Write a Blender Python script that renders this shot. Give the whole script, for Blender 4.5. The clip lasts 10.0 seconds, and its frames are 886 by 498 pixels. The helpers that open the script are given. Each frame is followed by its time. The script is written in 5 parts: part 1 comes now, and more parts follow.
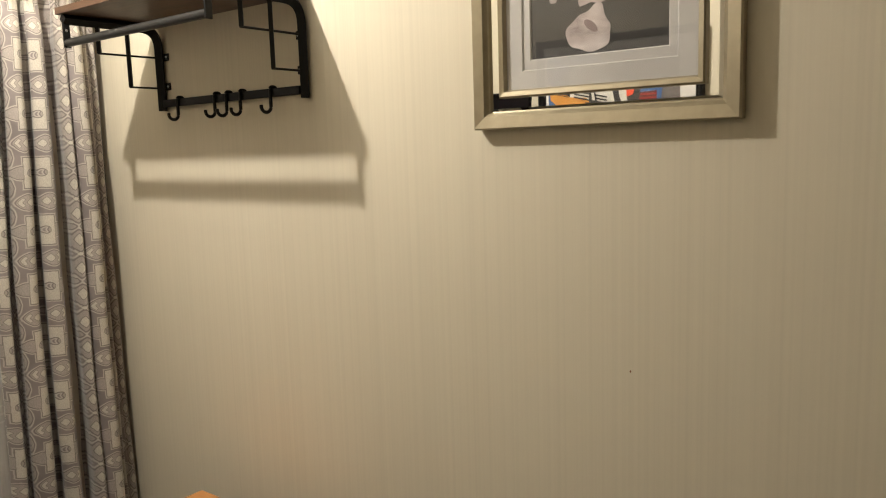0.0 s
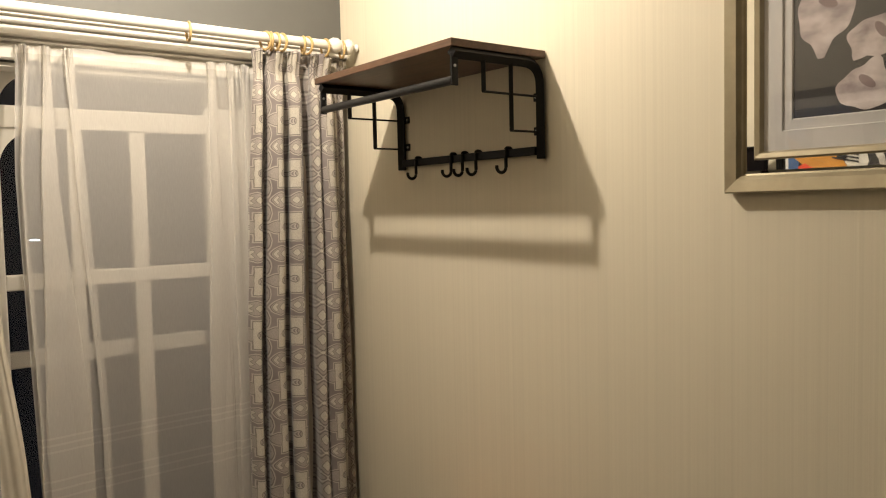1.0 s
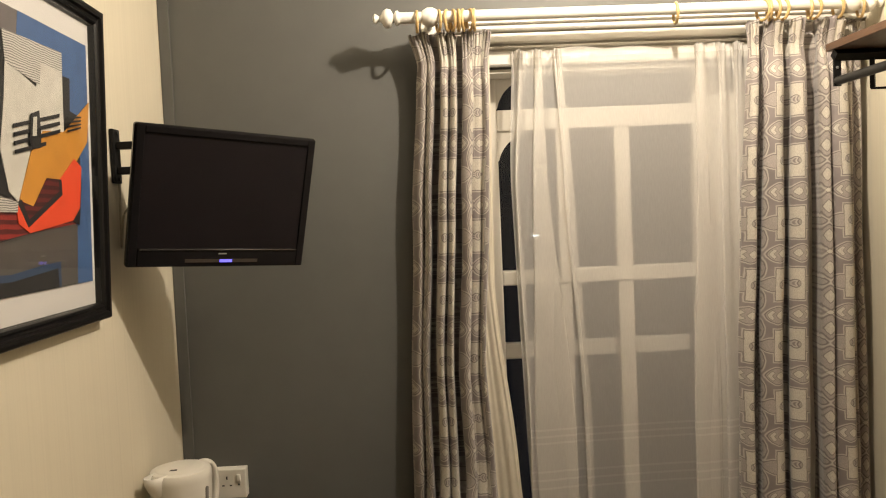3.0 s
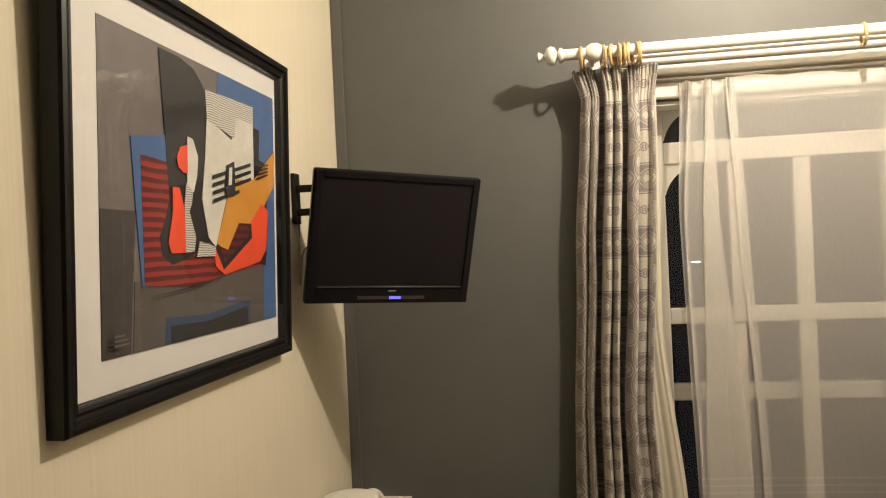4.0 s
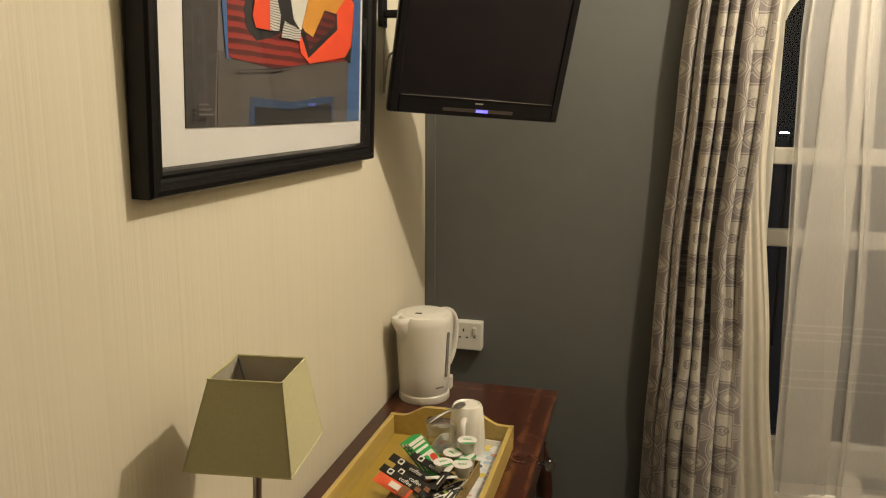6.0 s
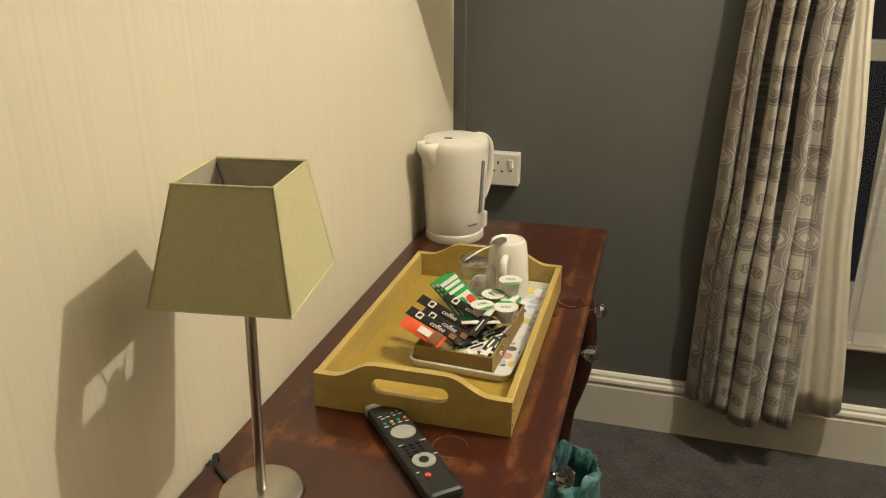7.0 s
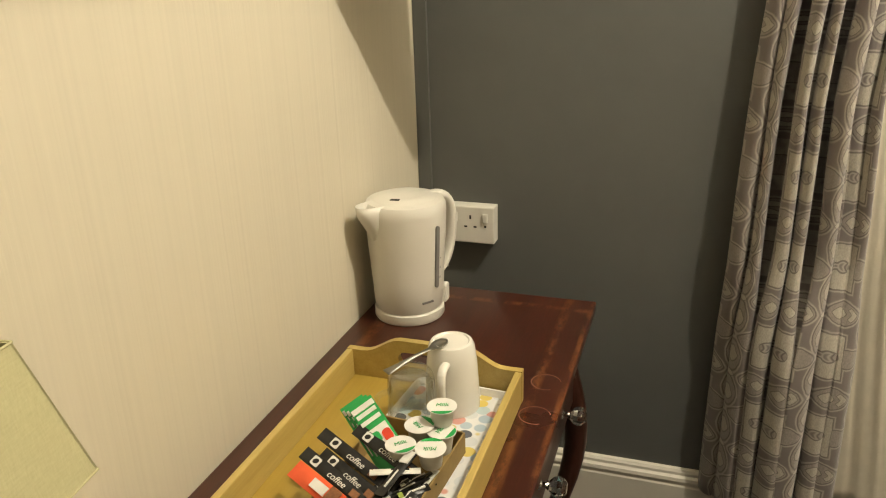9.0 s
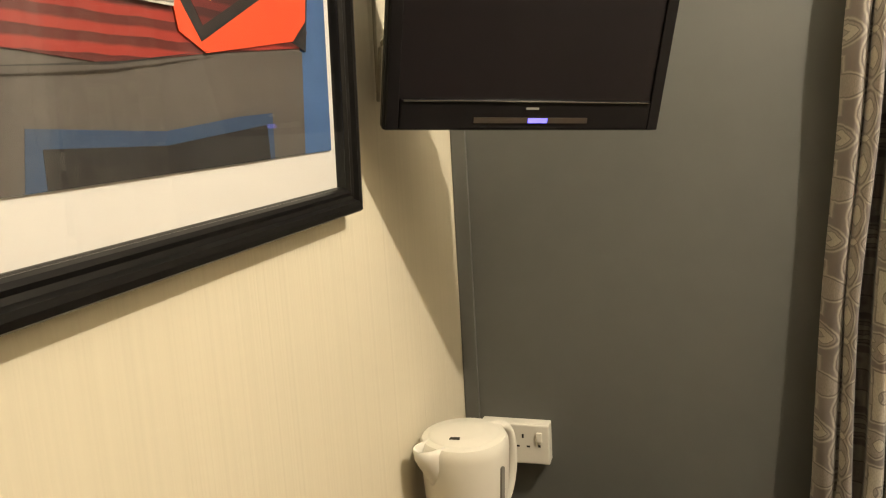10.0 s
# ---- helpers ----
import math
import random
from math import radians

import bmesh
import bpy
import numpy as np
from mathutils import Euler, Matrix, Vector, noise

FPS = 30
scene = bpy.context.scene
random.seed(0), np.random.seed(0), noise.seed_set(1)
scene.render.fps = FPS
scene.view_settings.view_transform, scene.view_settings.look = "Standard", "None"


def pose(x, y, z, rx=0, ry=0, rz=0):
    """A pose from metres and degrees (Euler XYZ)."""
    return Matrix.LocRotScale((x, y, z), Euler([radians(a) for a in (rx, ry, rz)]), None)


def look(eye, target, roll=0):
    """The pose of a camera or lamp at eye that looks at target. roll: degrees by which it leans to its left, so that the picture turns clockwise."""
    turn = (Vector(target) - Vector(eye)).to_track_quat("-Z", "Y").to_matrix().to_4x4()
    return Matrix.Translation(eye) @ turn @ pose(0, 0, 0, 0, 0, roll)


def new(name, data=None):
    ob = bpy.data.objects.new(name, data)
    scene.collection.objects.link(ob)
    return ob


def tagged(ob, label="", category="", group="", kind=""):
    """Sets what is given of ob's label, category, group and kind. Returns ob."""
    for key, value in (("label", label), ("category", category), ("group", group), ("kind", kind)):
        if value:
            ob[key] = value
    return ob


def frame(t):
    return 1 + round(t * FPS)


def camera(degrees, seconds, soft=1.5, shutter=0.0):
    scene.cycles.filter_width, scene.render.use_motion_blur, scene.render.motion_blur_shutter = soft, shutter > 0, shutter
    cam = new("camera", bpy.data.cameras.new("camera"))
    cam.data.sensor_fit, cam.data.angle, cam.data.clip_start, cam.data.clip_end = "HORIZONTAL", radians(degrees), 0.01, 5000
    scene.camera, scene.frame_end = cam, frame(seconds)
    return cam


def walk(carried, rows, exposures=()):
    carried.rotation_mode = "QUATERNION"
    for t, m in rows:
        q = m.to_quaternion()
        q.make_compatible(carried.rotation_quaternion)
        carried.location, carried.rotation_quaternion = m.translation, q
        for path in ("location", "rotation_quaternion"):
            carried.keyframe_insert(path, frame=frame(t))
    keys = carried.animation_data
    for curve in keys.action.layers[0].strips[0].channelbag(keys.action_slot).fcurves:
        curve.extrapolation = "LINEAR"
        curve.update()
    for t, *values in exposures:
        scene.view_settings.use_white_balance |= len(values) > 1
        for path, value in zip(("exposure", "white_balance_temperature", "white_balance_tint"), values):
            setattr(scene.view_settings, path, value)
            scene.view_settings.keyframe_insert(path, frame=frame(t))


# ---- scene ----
import functools

cam = camera(60.3, 10.0, soft=1.1)
PATH = [
    (0, (0.682, -2.521, 1.479), (2.257, -1.316, 1.215), -1.8),
    (0.5, (0.678, -2.499, 1.514), (2.077, -1.079, 1.347), -1.4),
    (1, (0.652, -2.456, 1.505), (1.863, -0.869, 1.387), -1.3),
    (1.5, (0.624, -2.398, 1.514), (1.631, -0.673, 1.416), -1.8),
    (2, (0.605, -2.322, 1.509), (1.334, -0.463, 1.406), -2.1),
    (2.5, (0.629, -2.27, 1.489), (1.037, -0.314, 1.398), -2.4),
    (3, (0.711, -2.272, 1.505), (0.787, -0.276, 1.417), -2.5),
    (3.2, (0.715, -2.277, 1.512), (0.675, -0.279, 1.434), -2.7),
    (4.3, (0.67, -2.275, 1.551), (0.297, -0.311, 1.597), -2.3),
    (4.5, (0.669, -2.286, 1.559), (0.262, -0.329, 1.633), -2.0),
    (5, (0.666, -2.314, 1.564), (0.188, -0.373, 1.629), -0.8),
    (5.5, (0.666, -2.303, 1.524), (0.147, -0.374, 1.422), 0.3),
    (6, (0.626, -2.212, 1.43), (0.135, -0.308, 1.061), 0.4),
    (6.2, (0.593, -2.162, 1.373), (0.115, -0.278, 0.899), 0.5),
    (7.3, (0.526, -1.894, 1.269), (-0.029, -0.138, 0.489), -0.3),
    (7.5, (0.535, -1.845, 1.261), (-0.068, -0.12, 0.448), -0.7),
    (8, (0.573, -1.73, 1.266), (-0.125, -0.064, 0.407), -1.4),
    (8.5, (0.597, -1.667, 1.28), (-0.094, 0.016, 0.449), -1.6),
    (9, (0.597, -1.6, 1.307), (-0.006, 0.169, 0.596), -1.7),
    (9.5, (0.517, -1.519, 1.373), (-0.034, 0.329, 0.841), -2.6),
    (10, (0.45, -1.512, 1.436), (-0.147, 0.364, 1.086), -3.4),
]
EXPOSURES = [(0, 0.17, 5950, 8), (0.5, -0.12, 6200, 9), (1, -0.2, 6400, 10), (2, -0.05, 6500, 10), (3, -0.02, 6500, 10), (4.5, -0.1, 6600, 8), (5.5, -0.02, 6600, 7), (6.2, 0.28, 6550, 5), (7.3, 0.60, 6250, 2), (8.5, 0.63, 6250, 2), (9, 0.58, 6350, 3), (10, 0.62, 6650, 5)]
walk(cam, [(t, look(eye, target, roll)) for t, eye, target, roll in PATH], EXPOSURES)


# ---- world and light: night outside, one bulb on the ceiling ----
world = bpy.data.worlds.new("night")
world.use_nodes = True
world.node_tree.nodes["Background"].inputs[0].default_value = (0.010, 0.012, 0.018, 1)
world.node_tree.nodes["Background"].inputs[1].default_value = 0.3
scene.world = world
bulb_data = bpy.data.lights.new("ceiling_bulb_light", "POINT")
bulb_data.energy, bulb_data.color, bulb_data.shadow_soft_size = 67.0, (1.0, 0.87, 0.70), 0.015
new("ceiling_bulb_light", bulb_data).location = (1.30, -0.75, 2.50)


# ---- mesh helpers ----
def part(name, bm, material, parent=None, label=""):
    me = bpy.data.meshes.new(name)
    bm.normal_update()
    bm.to_mesh(me)
    bm.free()
    me.materials.append(material)
    ob = new(name, me)
    if parent is not None:
        ob.parent = parent
        if parent.type == "EMPTY":
            ob.matrix_parent_inverse = Matrix.Translation(parent.location).inverted()
    if label:
        ob["label"] = label
    return ob


def thing(name, at, label, category, group="", kind=""):
    ob = new(name)
    ob.empty_display_size = 0.05
    ob.location = at
    return tagged(ob, label, category, group, kind)


def smooth(ob, angle=40):
    me = ob.data
    me.polygons.foreach_set("use_smooth", [True] * len(me.polygons))
    me.set_sharp_from_angle(angle=radians(angle))
    return ob


def box(bm, x0, x1, y0, y1, z0, z1, bevel=0.0, seg=2):
    b = bmesh.new()
    bmesh.ops.create_cube(b, size=1)
    b.transform(Matrix.Translation(((x0 + x1) / 2, (y0 + y1) / 2, (z0 + z1) / 2)) @ Matrix.Diagonal((x1 - x0, y1 - y0, z1 - z0, 1)))
    if bevel:
        bmesh.ops.bevel(b, geom=b.edges[:], offset=bevel, segments=seg, affect="EDGES", profile=0.5)
    merge(bm, b)
    return bm


def merge(bm, b):
    me = bpy.data.meshes.new("t")
    b.to_mesh(me)
    b.free()
    bm.from_mesh(me)
    bpy.data.meshes.remove(me)
    return bm


def boxed(*a, **k):
    return box(bmesh.new(), *a, **k)


def lathe(bm, profile, m=None, seg=24):
    """Turns (radius, height) pairs round z, then moves by m."""
    m = m or Matrix()
    rings = []
    for r, h in profile:
        if r < 1e-6:
            rings.append([bm.verts.new(m @ Vector((0, 0, h)))])
        else:
            rings.append([bm.verts.new(m @ Vector((r * math.cos(2 * math.pi * i / seg), r * math.sin(2 * math.pi * i / seg), h))) for i in range(seg)])
    for a, b in zip(rings, rings[1:]):
        for i in range(seg):
            j = (i + 1) % seg
            if len(a) == 1 and len(b) == 1:
                continue
            if len(a) == 1:
                bm.faces.new((a[0], b[j], b[i])[::-1])
            elif len(b) == 1:
                bm.faces.new((a[i], a[j], b[0]))
            else:
                bm.faces.new((a[i], a[j], b[j], b[i]))
    return bm


def tube(bm, pts, r, seg=10, flat=1.0, up=(0, 0, 1), closed=False):
    """Sweeps a circle (or an ellipse, flat: its second radius) along points; r: one radius or one a point."""
    pts = [Vector(p) for p in pts]
    rs = r if isinstance(r, (list, tuple)) else [r] * len(pts)
    rings = []
    n = len(pts)
    for i, p in enumerate(pts):
        a = pts[(i - 1) % n] if closed else pts[max(i - 1, 0)]
        b = pts[(i + 1) % n] if closed else pts[min(i + 1, n - 1)]
        d = (b - a).normalized()
        u = Vector(up)
        if abs(d.dot(u)) > 0.95:
            u = Vector((1, 0, 0))
        s = d.cross(u).normalized()
        w = s.cross(d)
        rings.append([bm.verts.new(p + rs[i] * (math.cos(2 * math.pi * k / seg) * s + flat * math.sin(2 * math.pi * k / seg) * w)) for k in range(seg)])
    pairs = list(zip(rings, rings[1:])) + ([(rings[-1], rings[0])] if closed else [])
    for a, b in pairs:
        for k in range(seg):
            bm.faces.new((a[k], a[(k + 1) % seg], b[(k + 1) % seg], b[k]))
    if not closed:
        bm.faces.new(rings[0][::-1])
        bm.faces.new(rings[-1])
    return bm


def rounded(pts, r, n=5):
    """A path with its inner corners rounded."""
    pts = [Vector(p) for p in pts]
    out = [pts[0]]
    for a, b, c in zip(pts, pts[1:], pts[2:]):
        p, q = b + (a - b).normalized() * r, b + (c - b).normalized() * r
        out += [p.lerp(b, k / n).lerp(b.lerp(q, k / n), k / n) for k in range(n + 1)]
    return out + [pts[-1]]


def slab(bm, outline, m, thick):
    """A flat plate: outline of (u, v) in the plane of m, raised by thick along its z."""
    low = [bm.verts.new(m @ Vector((u, v, 0))) for u, v in outline]
    top = [bm.verts.new(m @ Vector((u, v, thick))) for u, v in outline]
    n = len(outline)
    bm.faces.new(low[::-1])
    bm.faces.new(top)
    for i in range(n):
        bm.faces.new((low[i], low[(i + 1) % n], top[(i + 1) % n], top[i]))
    bmesh.ops.recalc_face_normals(bm, faces=bm.faces[:])
    return bm


def ellipse(cx, cy, rx, ry, n=24, turn=0.0):
    c, s = math.cos(turn), math.sin(turn)
    out = []
    for k in range(n):
        a, b = rx * math.cos(2 * math.pi * k / n), ry * math.sin(2 * math.pi * k / n)
        out.append((cx + c * a - s * b, cy + s * a + c * b))
    return out


def lettering(name, text, size, m, material, parent, thick=0.0003):
    cu = bpy.data.curves.new(name, "FONT")
    cu.body, cu.size, cu.extrude, cu.align_x, cu.align_y, cu.shear = text, size, thick, "CENTER", "CENTER", 0.2
    ob = new(name, cu)
    me = bpy.data.meshes.new_from_object(ob)
    bpy.data.objects.remove(ob)
    me.transform(m)
    me.materials.clear()
    me.materials.append(material)
    out = new(name, me)
    out.parent = parent
    if parent.type == "EMPTY":
        out.matrix_parent_inverse = Matrix.Translation(parent.location).inverted()
    return out


# ---- materials ----
class Nodes:
    def __init__(self, name):
        self.m = bpy.data.materials.new(name)
        self.m.use_nodes = True
        self.t = self.m.node_tree
        self.b = self.t.nodes["Principled BSDF"]
        self.out = self.t.nodes["Material Output"]

    def add(self, kind, **inputs):
        n = self.t.nodes.new(kind)
        for k, v in inputs.items():
            self.put(n, k, v)
        return n

    def put(self, n, key, v):
        sock = n.inputs[int(key[1:])] if key[0] == "i" and key[1:].isdigit() else n.inputs[key.replace("_", " ")]
        if hasattr(v, "links"):
            self.t.links.new(v, sock)
        else:
            sock.default_value = v

    def math(self, op, a, b=0.0, c=0.0):
        n = self.add("ShaderNodeMath", i0=a, i1=b, i2=c)
        n.operation = op
        return n.outputs[0]

    def coords(self, scale=(1, 1, 1), which="Object"):
        c = self.add("ShaderNodeTexCoord")
        return self.add("ShaderNodeMapping", Vector=c.outputs[which], Scale=scale).outputs[0]

    def noise(self, scale=5.0, stretch=(1, 1, 1), detail=4.0, rough=0.55, which="Object"):
        return self.add("ShaderNodeTexNoise", Vector=self.coords(stretch, which), Scale=scale, Detail=detail, Roughness=rough).outputs["Fac"]

    def ramp(self, fac, stops):
        n = self.add("ShaderNodeValToRGB", Fac=fac)
        el = n.color_ramp.elements
        while len(el) < len(stops):
            el.new(0.5)
        for e, (p, c) in zip(el, stops):
            e.position, e.color = p, (*c, 1)
        return n.outputs[0]

    def mix(self, fac, a, b, blend="MIX"):
        n = self.add("ShaderNodeMix")
        n.data_type, n.blend_type = "RGBA", blend
        for s, v in ((n.inputs[0], fac), (n.inputs[6], a), (n.inputs[7], b)):
            if hasattr(v, "links"):
                self.t.links.new(v, s)
            else:
                s.default_value = (*v, 1) if isinstance(v, tuple) else v
        return n.outputs[2]

    def bump(self, height, strength=0.3, distance=0.001):
        n = self.add("ShaderNodeBump", Height=height, Strength=strength, Distance=distance)
        self.put(self.b, "Normal", n.outputs[0])

    def set(self, **inputs):
        for k, v in inputs.items():
            self.put(self.b, k, (*v, 1) if isinstance(v, tuple) and len(v) == 3 else v)
        return self


def plain(name, color, rough=0.5, metal=0.0, vary=0.12, scale=30.0, bump=0.1, **more):
    """A paint, plastic or metal with faint unevenness at two scales."""
    n = Nodes(name)
    f = n.math("ADD", n.math("MULTIPLY", n.noise(scale), 0.6), n.math("MULTIPLY", n.noise(scale / 9, detail=2), 0.4))
    lo, hi = tuple(c * (1 - vary) for c in color), tuple(min(1, c * (1 + vary)) for c in color)
    n.set(Base_Color=n.ramp(f, [(0.3, lo), (0.7, hi)]), Roughness=rough, Metallic=metal, **more)
    if bump:
        n.bump(n.noise(scale * 6), bump, 0.0006)
    return n.m


def wallpaper(name, base):
    n = Nodes(name)
    fine = n.noise(170, (1, 1, 0.002), 2)
    wide = n.noise(110, (1, 1, 0.002), 3)
    cloud = n.noise(1.7, detail=3)
    f = n.math("ADD", n.math("MULTIPLY", fine, 0.55), n.math("MULTIPLY", wide, 0.45))
    c = n.ramp(f, [(0.36, tuple(v * 0.965 for v in base)), (0.5, base), (0.64, tuple(min(1, v * 1.024) for v in base))])
    c = n.mix(n.math("MULTIPLY", cloud, 0.10), c, tuple(v * 0.8 for v in base))
    n.set(Base_Color=c, Roughness=0.62, Specular_IOR_Level=0.3)
    n.bump(f, 0.5, 0.0022)
    return n.m


def wood(name, dark, light, axis=1, scale=6.0, rough=0.4, wear=None, coat=0.0):
    n = Nodes(name)
    st = [10.0, 10.0, 10.0]
    st[axis] = 0.7
    grain = n.noise(scale, tuple(st), 6, 0.6)
    fleck = n.noise(scale * 7, tuple(st), 3)
    blot = n.noise(5.0, detail=3)
    f = n.math("ADD", n.math("MULTIPLY", grain, 0.65), n.math("MULTIPLY", fleck, 0.35))
    c = n.ramp(f, [(0.32, dark), (0.68, light)])
    c = n.mix(n.math("MULTIPLY", blot, 0.35), c, dark)
    if wear:
        w = n.ramp(n.noise(11.0, (1, 0.45, 1), 6, 0.72), [(0.57, (0, 0, 0)), (0.68, (1, 1, 1))])
        c = n.mix(n.math("MULTIPLY", w, 0.18), c, wear)
        nick = n.ramp(n.noise(70.0, (1, 0.5, 1), 4, 0.7), [(0.66, (0, 0, 0)), (0.72, (1, 1, 1))])
        c = n.mix(n.math("MULTIPLY", nick, 0.15), c, wear)
        sep = n.add("ShaderNodeSeparateXYZ", Vector=n.coords())
        rub = n.ramp(n.noise(26.0, (1, 0.5, 1), 6, 0.75), [(0.45, (0, 0, 0)), (0.56, (1, 1, 1))])
        for k, at, half in ((0, 0.052, 0.013), (0, 0.386, 0.010), (1, -1.165, 0.016), (1, -0.236, 0.010), (0, 0.432, 0.006)):
            near = n.math("MAXIMUM", n.math("SUBTRACT", 1.0, n.math("DIVIDE", n.math("ABSOLUTE", n.math("SUBTRACT", sep.outputs[k], at)), half)), 0.0)
            c = n.mix(n.math("MULTIPLY", n.math("MULTIPLY", n.math("POWER", near, 0.6), rub), 0.72), c, wear)
    n.set(Base_Color=c, Roughness=n.math("ADD", rough - 0.08, n.math("MULTIPLY", blot, 0.16)), Coat_Weight=coat, Coat_Roughness=0.25)
    n.bump(f, 0.2, 0.0005)
    return n.m


def pane_glass(name, ior=1.5):
    """A thin pane: clear, with the gloss of glass."""
    n = Nodes(name)
    lw = n.add("ShaderNodeLayerWeight", Blend=0.5).outputs["Facing"]
    fres = n.math("MULTIPLY_ADD", n.math("POWER", lw, 5.0), 0.75, 0.035)
    tr = n.add("ShaderNodeBsdfTransparent")
    gl = n.add("ShaderNodeBsdfGlossy", Roughness=0.015)
    mx = n.add("ShaderNodeMixShader", i0=fres, i1=tr.outputs[0], i2=gl.outputs[0])
    n.t.links.new(mx.outputs[0], n.out.inputs[0])
    return n.m


def glow(name, color, strength):
    n = Nodes(name)
    n.set(Base_Color=color, Emission_Color=color, Emission_Strength=strength)
    return n.m


def carpet_material():
    n = Nodes("carpet")
    a, b = n.noise(190, detail=3, rough=0.7), n.noise(14, detail=5)
    f = n.math("ADD", n.math("MULTIPLY", a, 0.5), n.math("MULTIPLY", b, 0.5))
    n.set(Base_Color=n.ramp(f, [(0.34, (0.012, 0.011, 0.013)), (0.66, (0.078, 0.068, 0.070))]), Roughness=0.95, Specular_IOR_Level=0.1, Sheen_Weight=0.3)
    n.bump(n.math("ADD", a, b), 0.8, 0.006)
    return n.m


def curtain_material():
    """Woven cloth: notched crosses with side leaves, eyes between them, and chains of ovals, on a dark mauve ground."""
    n = Nodes("patterned_cloth")
    period = 0.175
    sep = n.add("ShaderNodeSeparateXYZ", Vector=n.add("ShaderNodeTexCoord").outputs["UV"])
    wob = n.math("MULTIPLY", n.math("SUBTRACT", n.noise(60, detail=1), 0.5), 0.004)
    u, v = n.math("ADD", sep.outputs[0], wob), n.math("ADD", sep.outputs[1], wob)
    ab = lambda x: n.math("ABSOLUTE", x)
    low = lambda *d: functools.reduce(lambda x, y: n.math("MINIMUM", x, y), d)
    high = lambda x, y: n.math("MAXIMUM", x, y)

    def cell(x, off):
        f = n.math("FRACT", n.math("ADD", n.math("DIVIDE", x, period), off))
        return ab(n.math("MULTIPLY", n.math("SUBTRACT", f, 0.5), period))

    ax, q, qe = cell(u, 0.5), cell(v, 0.5), cell(v, 0.0)
    bx = n.math("SUBTRACT", period / 2, ax)

    def rect(x, y, cx, cy, a, b):
        return high(n.math("SUBTRACT", ab(n.math("SUBTRACT", x, cx)), a), n.math("SUBTRACT", ab(n.math("SUBTRACT", y, cy)), b))

    def oval(x, y, cx, cy, a, b, k=1.55):
        p = [n.math("POWER", ab(n.math("DIVIDE", n.math("SUBTRACT", w, c), r)), k) for w, c, r in ((x, cx, a), (y, cy, b))]
        return n.math("MULTIPLY", n.math("SUBTRACT", n.math("POWER", n.math("ADD", *p), 1 / k), 1.0), min(a, b))

    def inside(d, at=0.0, soft=0.0007):
        m = n.add("ShaderNodeMapRange", Value=d)
        for key, val in ((1, at + soft), (2, at - soft), (3, 0.0), (4, 1.0)):
            m.inputs[key].default_value = val
        return m.outputs[0]

    def line(d, at, half):
        return inside(ab(n.math("SUBTRACT", d, at)), half)

    notch = low(oval(ax, q, 0.016, 0.0, 0.014, 0.011, 2.0), rect(ax, q, 0.0, 0.0, 0.008, 0.006))
    block = high(rect(ax, q, 0.0, 0.0, 0.045, 0.046), n.math("MULTIPLY", notch, -1.0))
    leaf = oval(ax, q, 0.052, 0.0, 0.032, 0.020)
    eye = oval(ax, qe, 0.034, 0.0, 0.036, 0.024)
    chain = oval(bx, qe, 0.0, 0.042, 0.017, 0.036)
    seed = oval(bx, qe, 0.0, 0.046, 0.010, 0.019, 1.3)
    pupil = oval(ax, qe, 0.024, 0.0, 0.015, 0.012, 1.3)
    arrow = high(oval(ax, qe, 0.050, 0.0, 0.014, 0.014, 1.2), n.math("MULTIPLY", oval(ax, qe, 0.040, 0.0, 0.011, 0.010, 1.2), -1.0))
    knot = n.math("SUBTRACT", n.math("ADD", bx, qe), 0.008)
    soft = low(leaf, eye, chain)
    bright = low(seed, pupil, arrow, knot)
    every = low(soft, block)
    ground = n.ramp(n.noise(9, detail=4), [(0.3, (0.170, 0.145, 0.140)), (0.7, (0.245, 0.213, 0.205))])
    weave = n.noise(420, (1, 1, 0.5), 3)
    taupe = n.ramp(weave, [(0.3, (0.265, 0.235, 0.212)), (0.7, (0.36, 0.322, 0.29))])
    pale = n.ramp(weave, [(0.3, (0.39, 0.357, 0.305)), (0.7, (0.53, 0.492, 0.425))])
    c = n.mix(n.math("MULTIPLY", inside(every, 0.0052), 0.55), ground, taupe)
    c = n.mix(inside(soft), c, taupe)
    c = n.mix(inside(block), c, pale)
    c = n.mix(inside(bright), c, pale)
    c = n.mix(n.math("MULTIPLY", line(every, 0.0026, 0.0012), 0.65), c, (0.50, 0.46, 0.40))
    dark = n.math("MINIMUM", n.math("ADD", line(every, -0.0004, 0.0009), n.math("ADD", line(bright, 0.0, 0.0008), line(block, -0.0010, 0.0009))), 1.0)
    c = n.mix(n.math("MULTIPLY", dark, 0.7), c, (0.10, 0.082, 0.078))
    n.set(Base_Color=c, Roughness=0.62, Sheen_Weight=0.25, Specular_IOR_Level=0.3)
    n.bump(n.math("ADD", n.math("MULTIPLY", inside(every), 0.5), weave), 0.35, 0.0008)
    return n.m


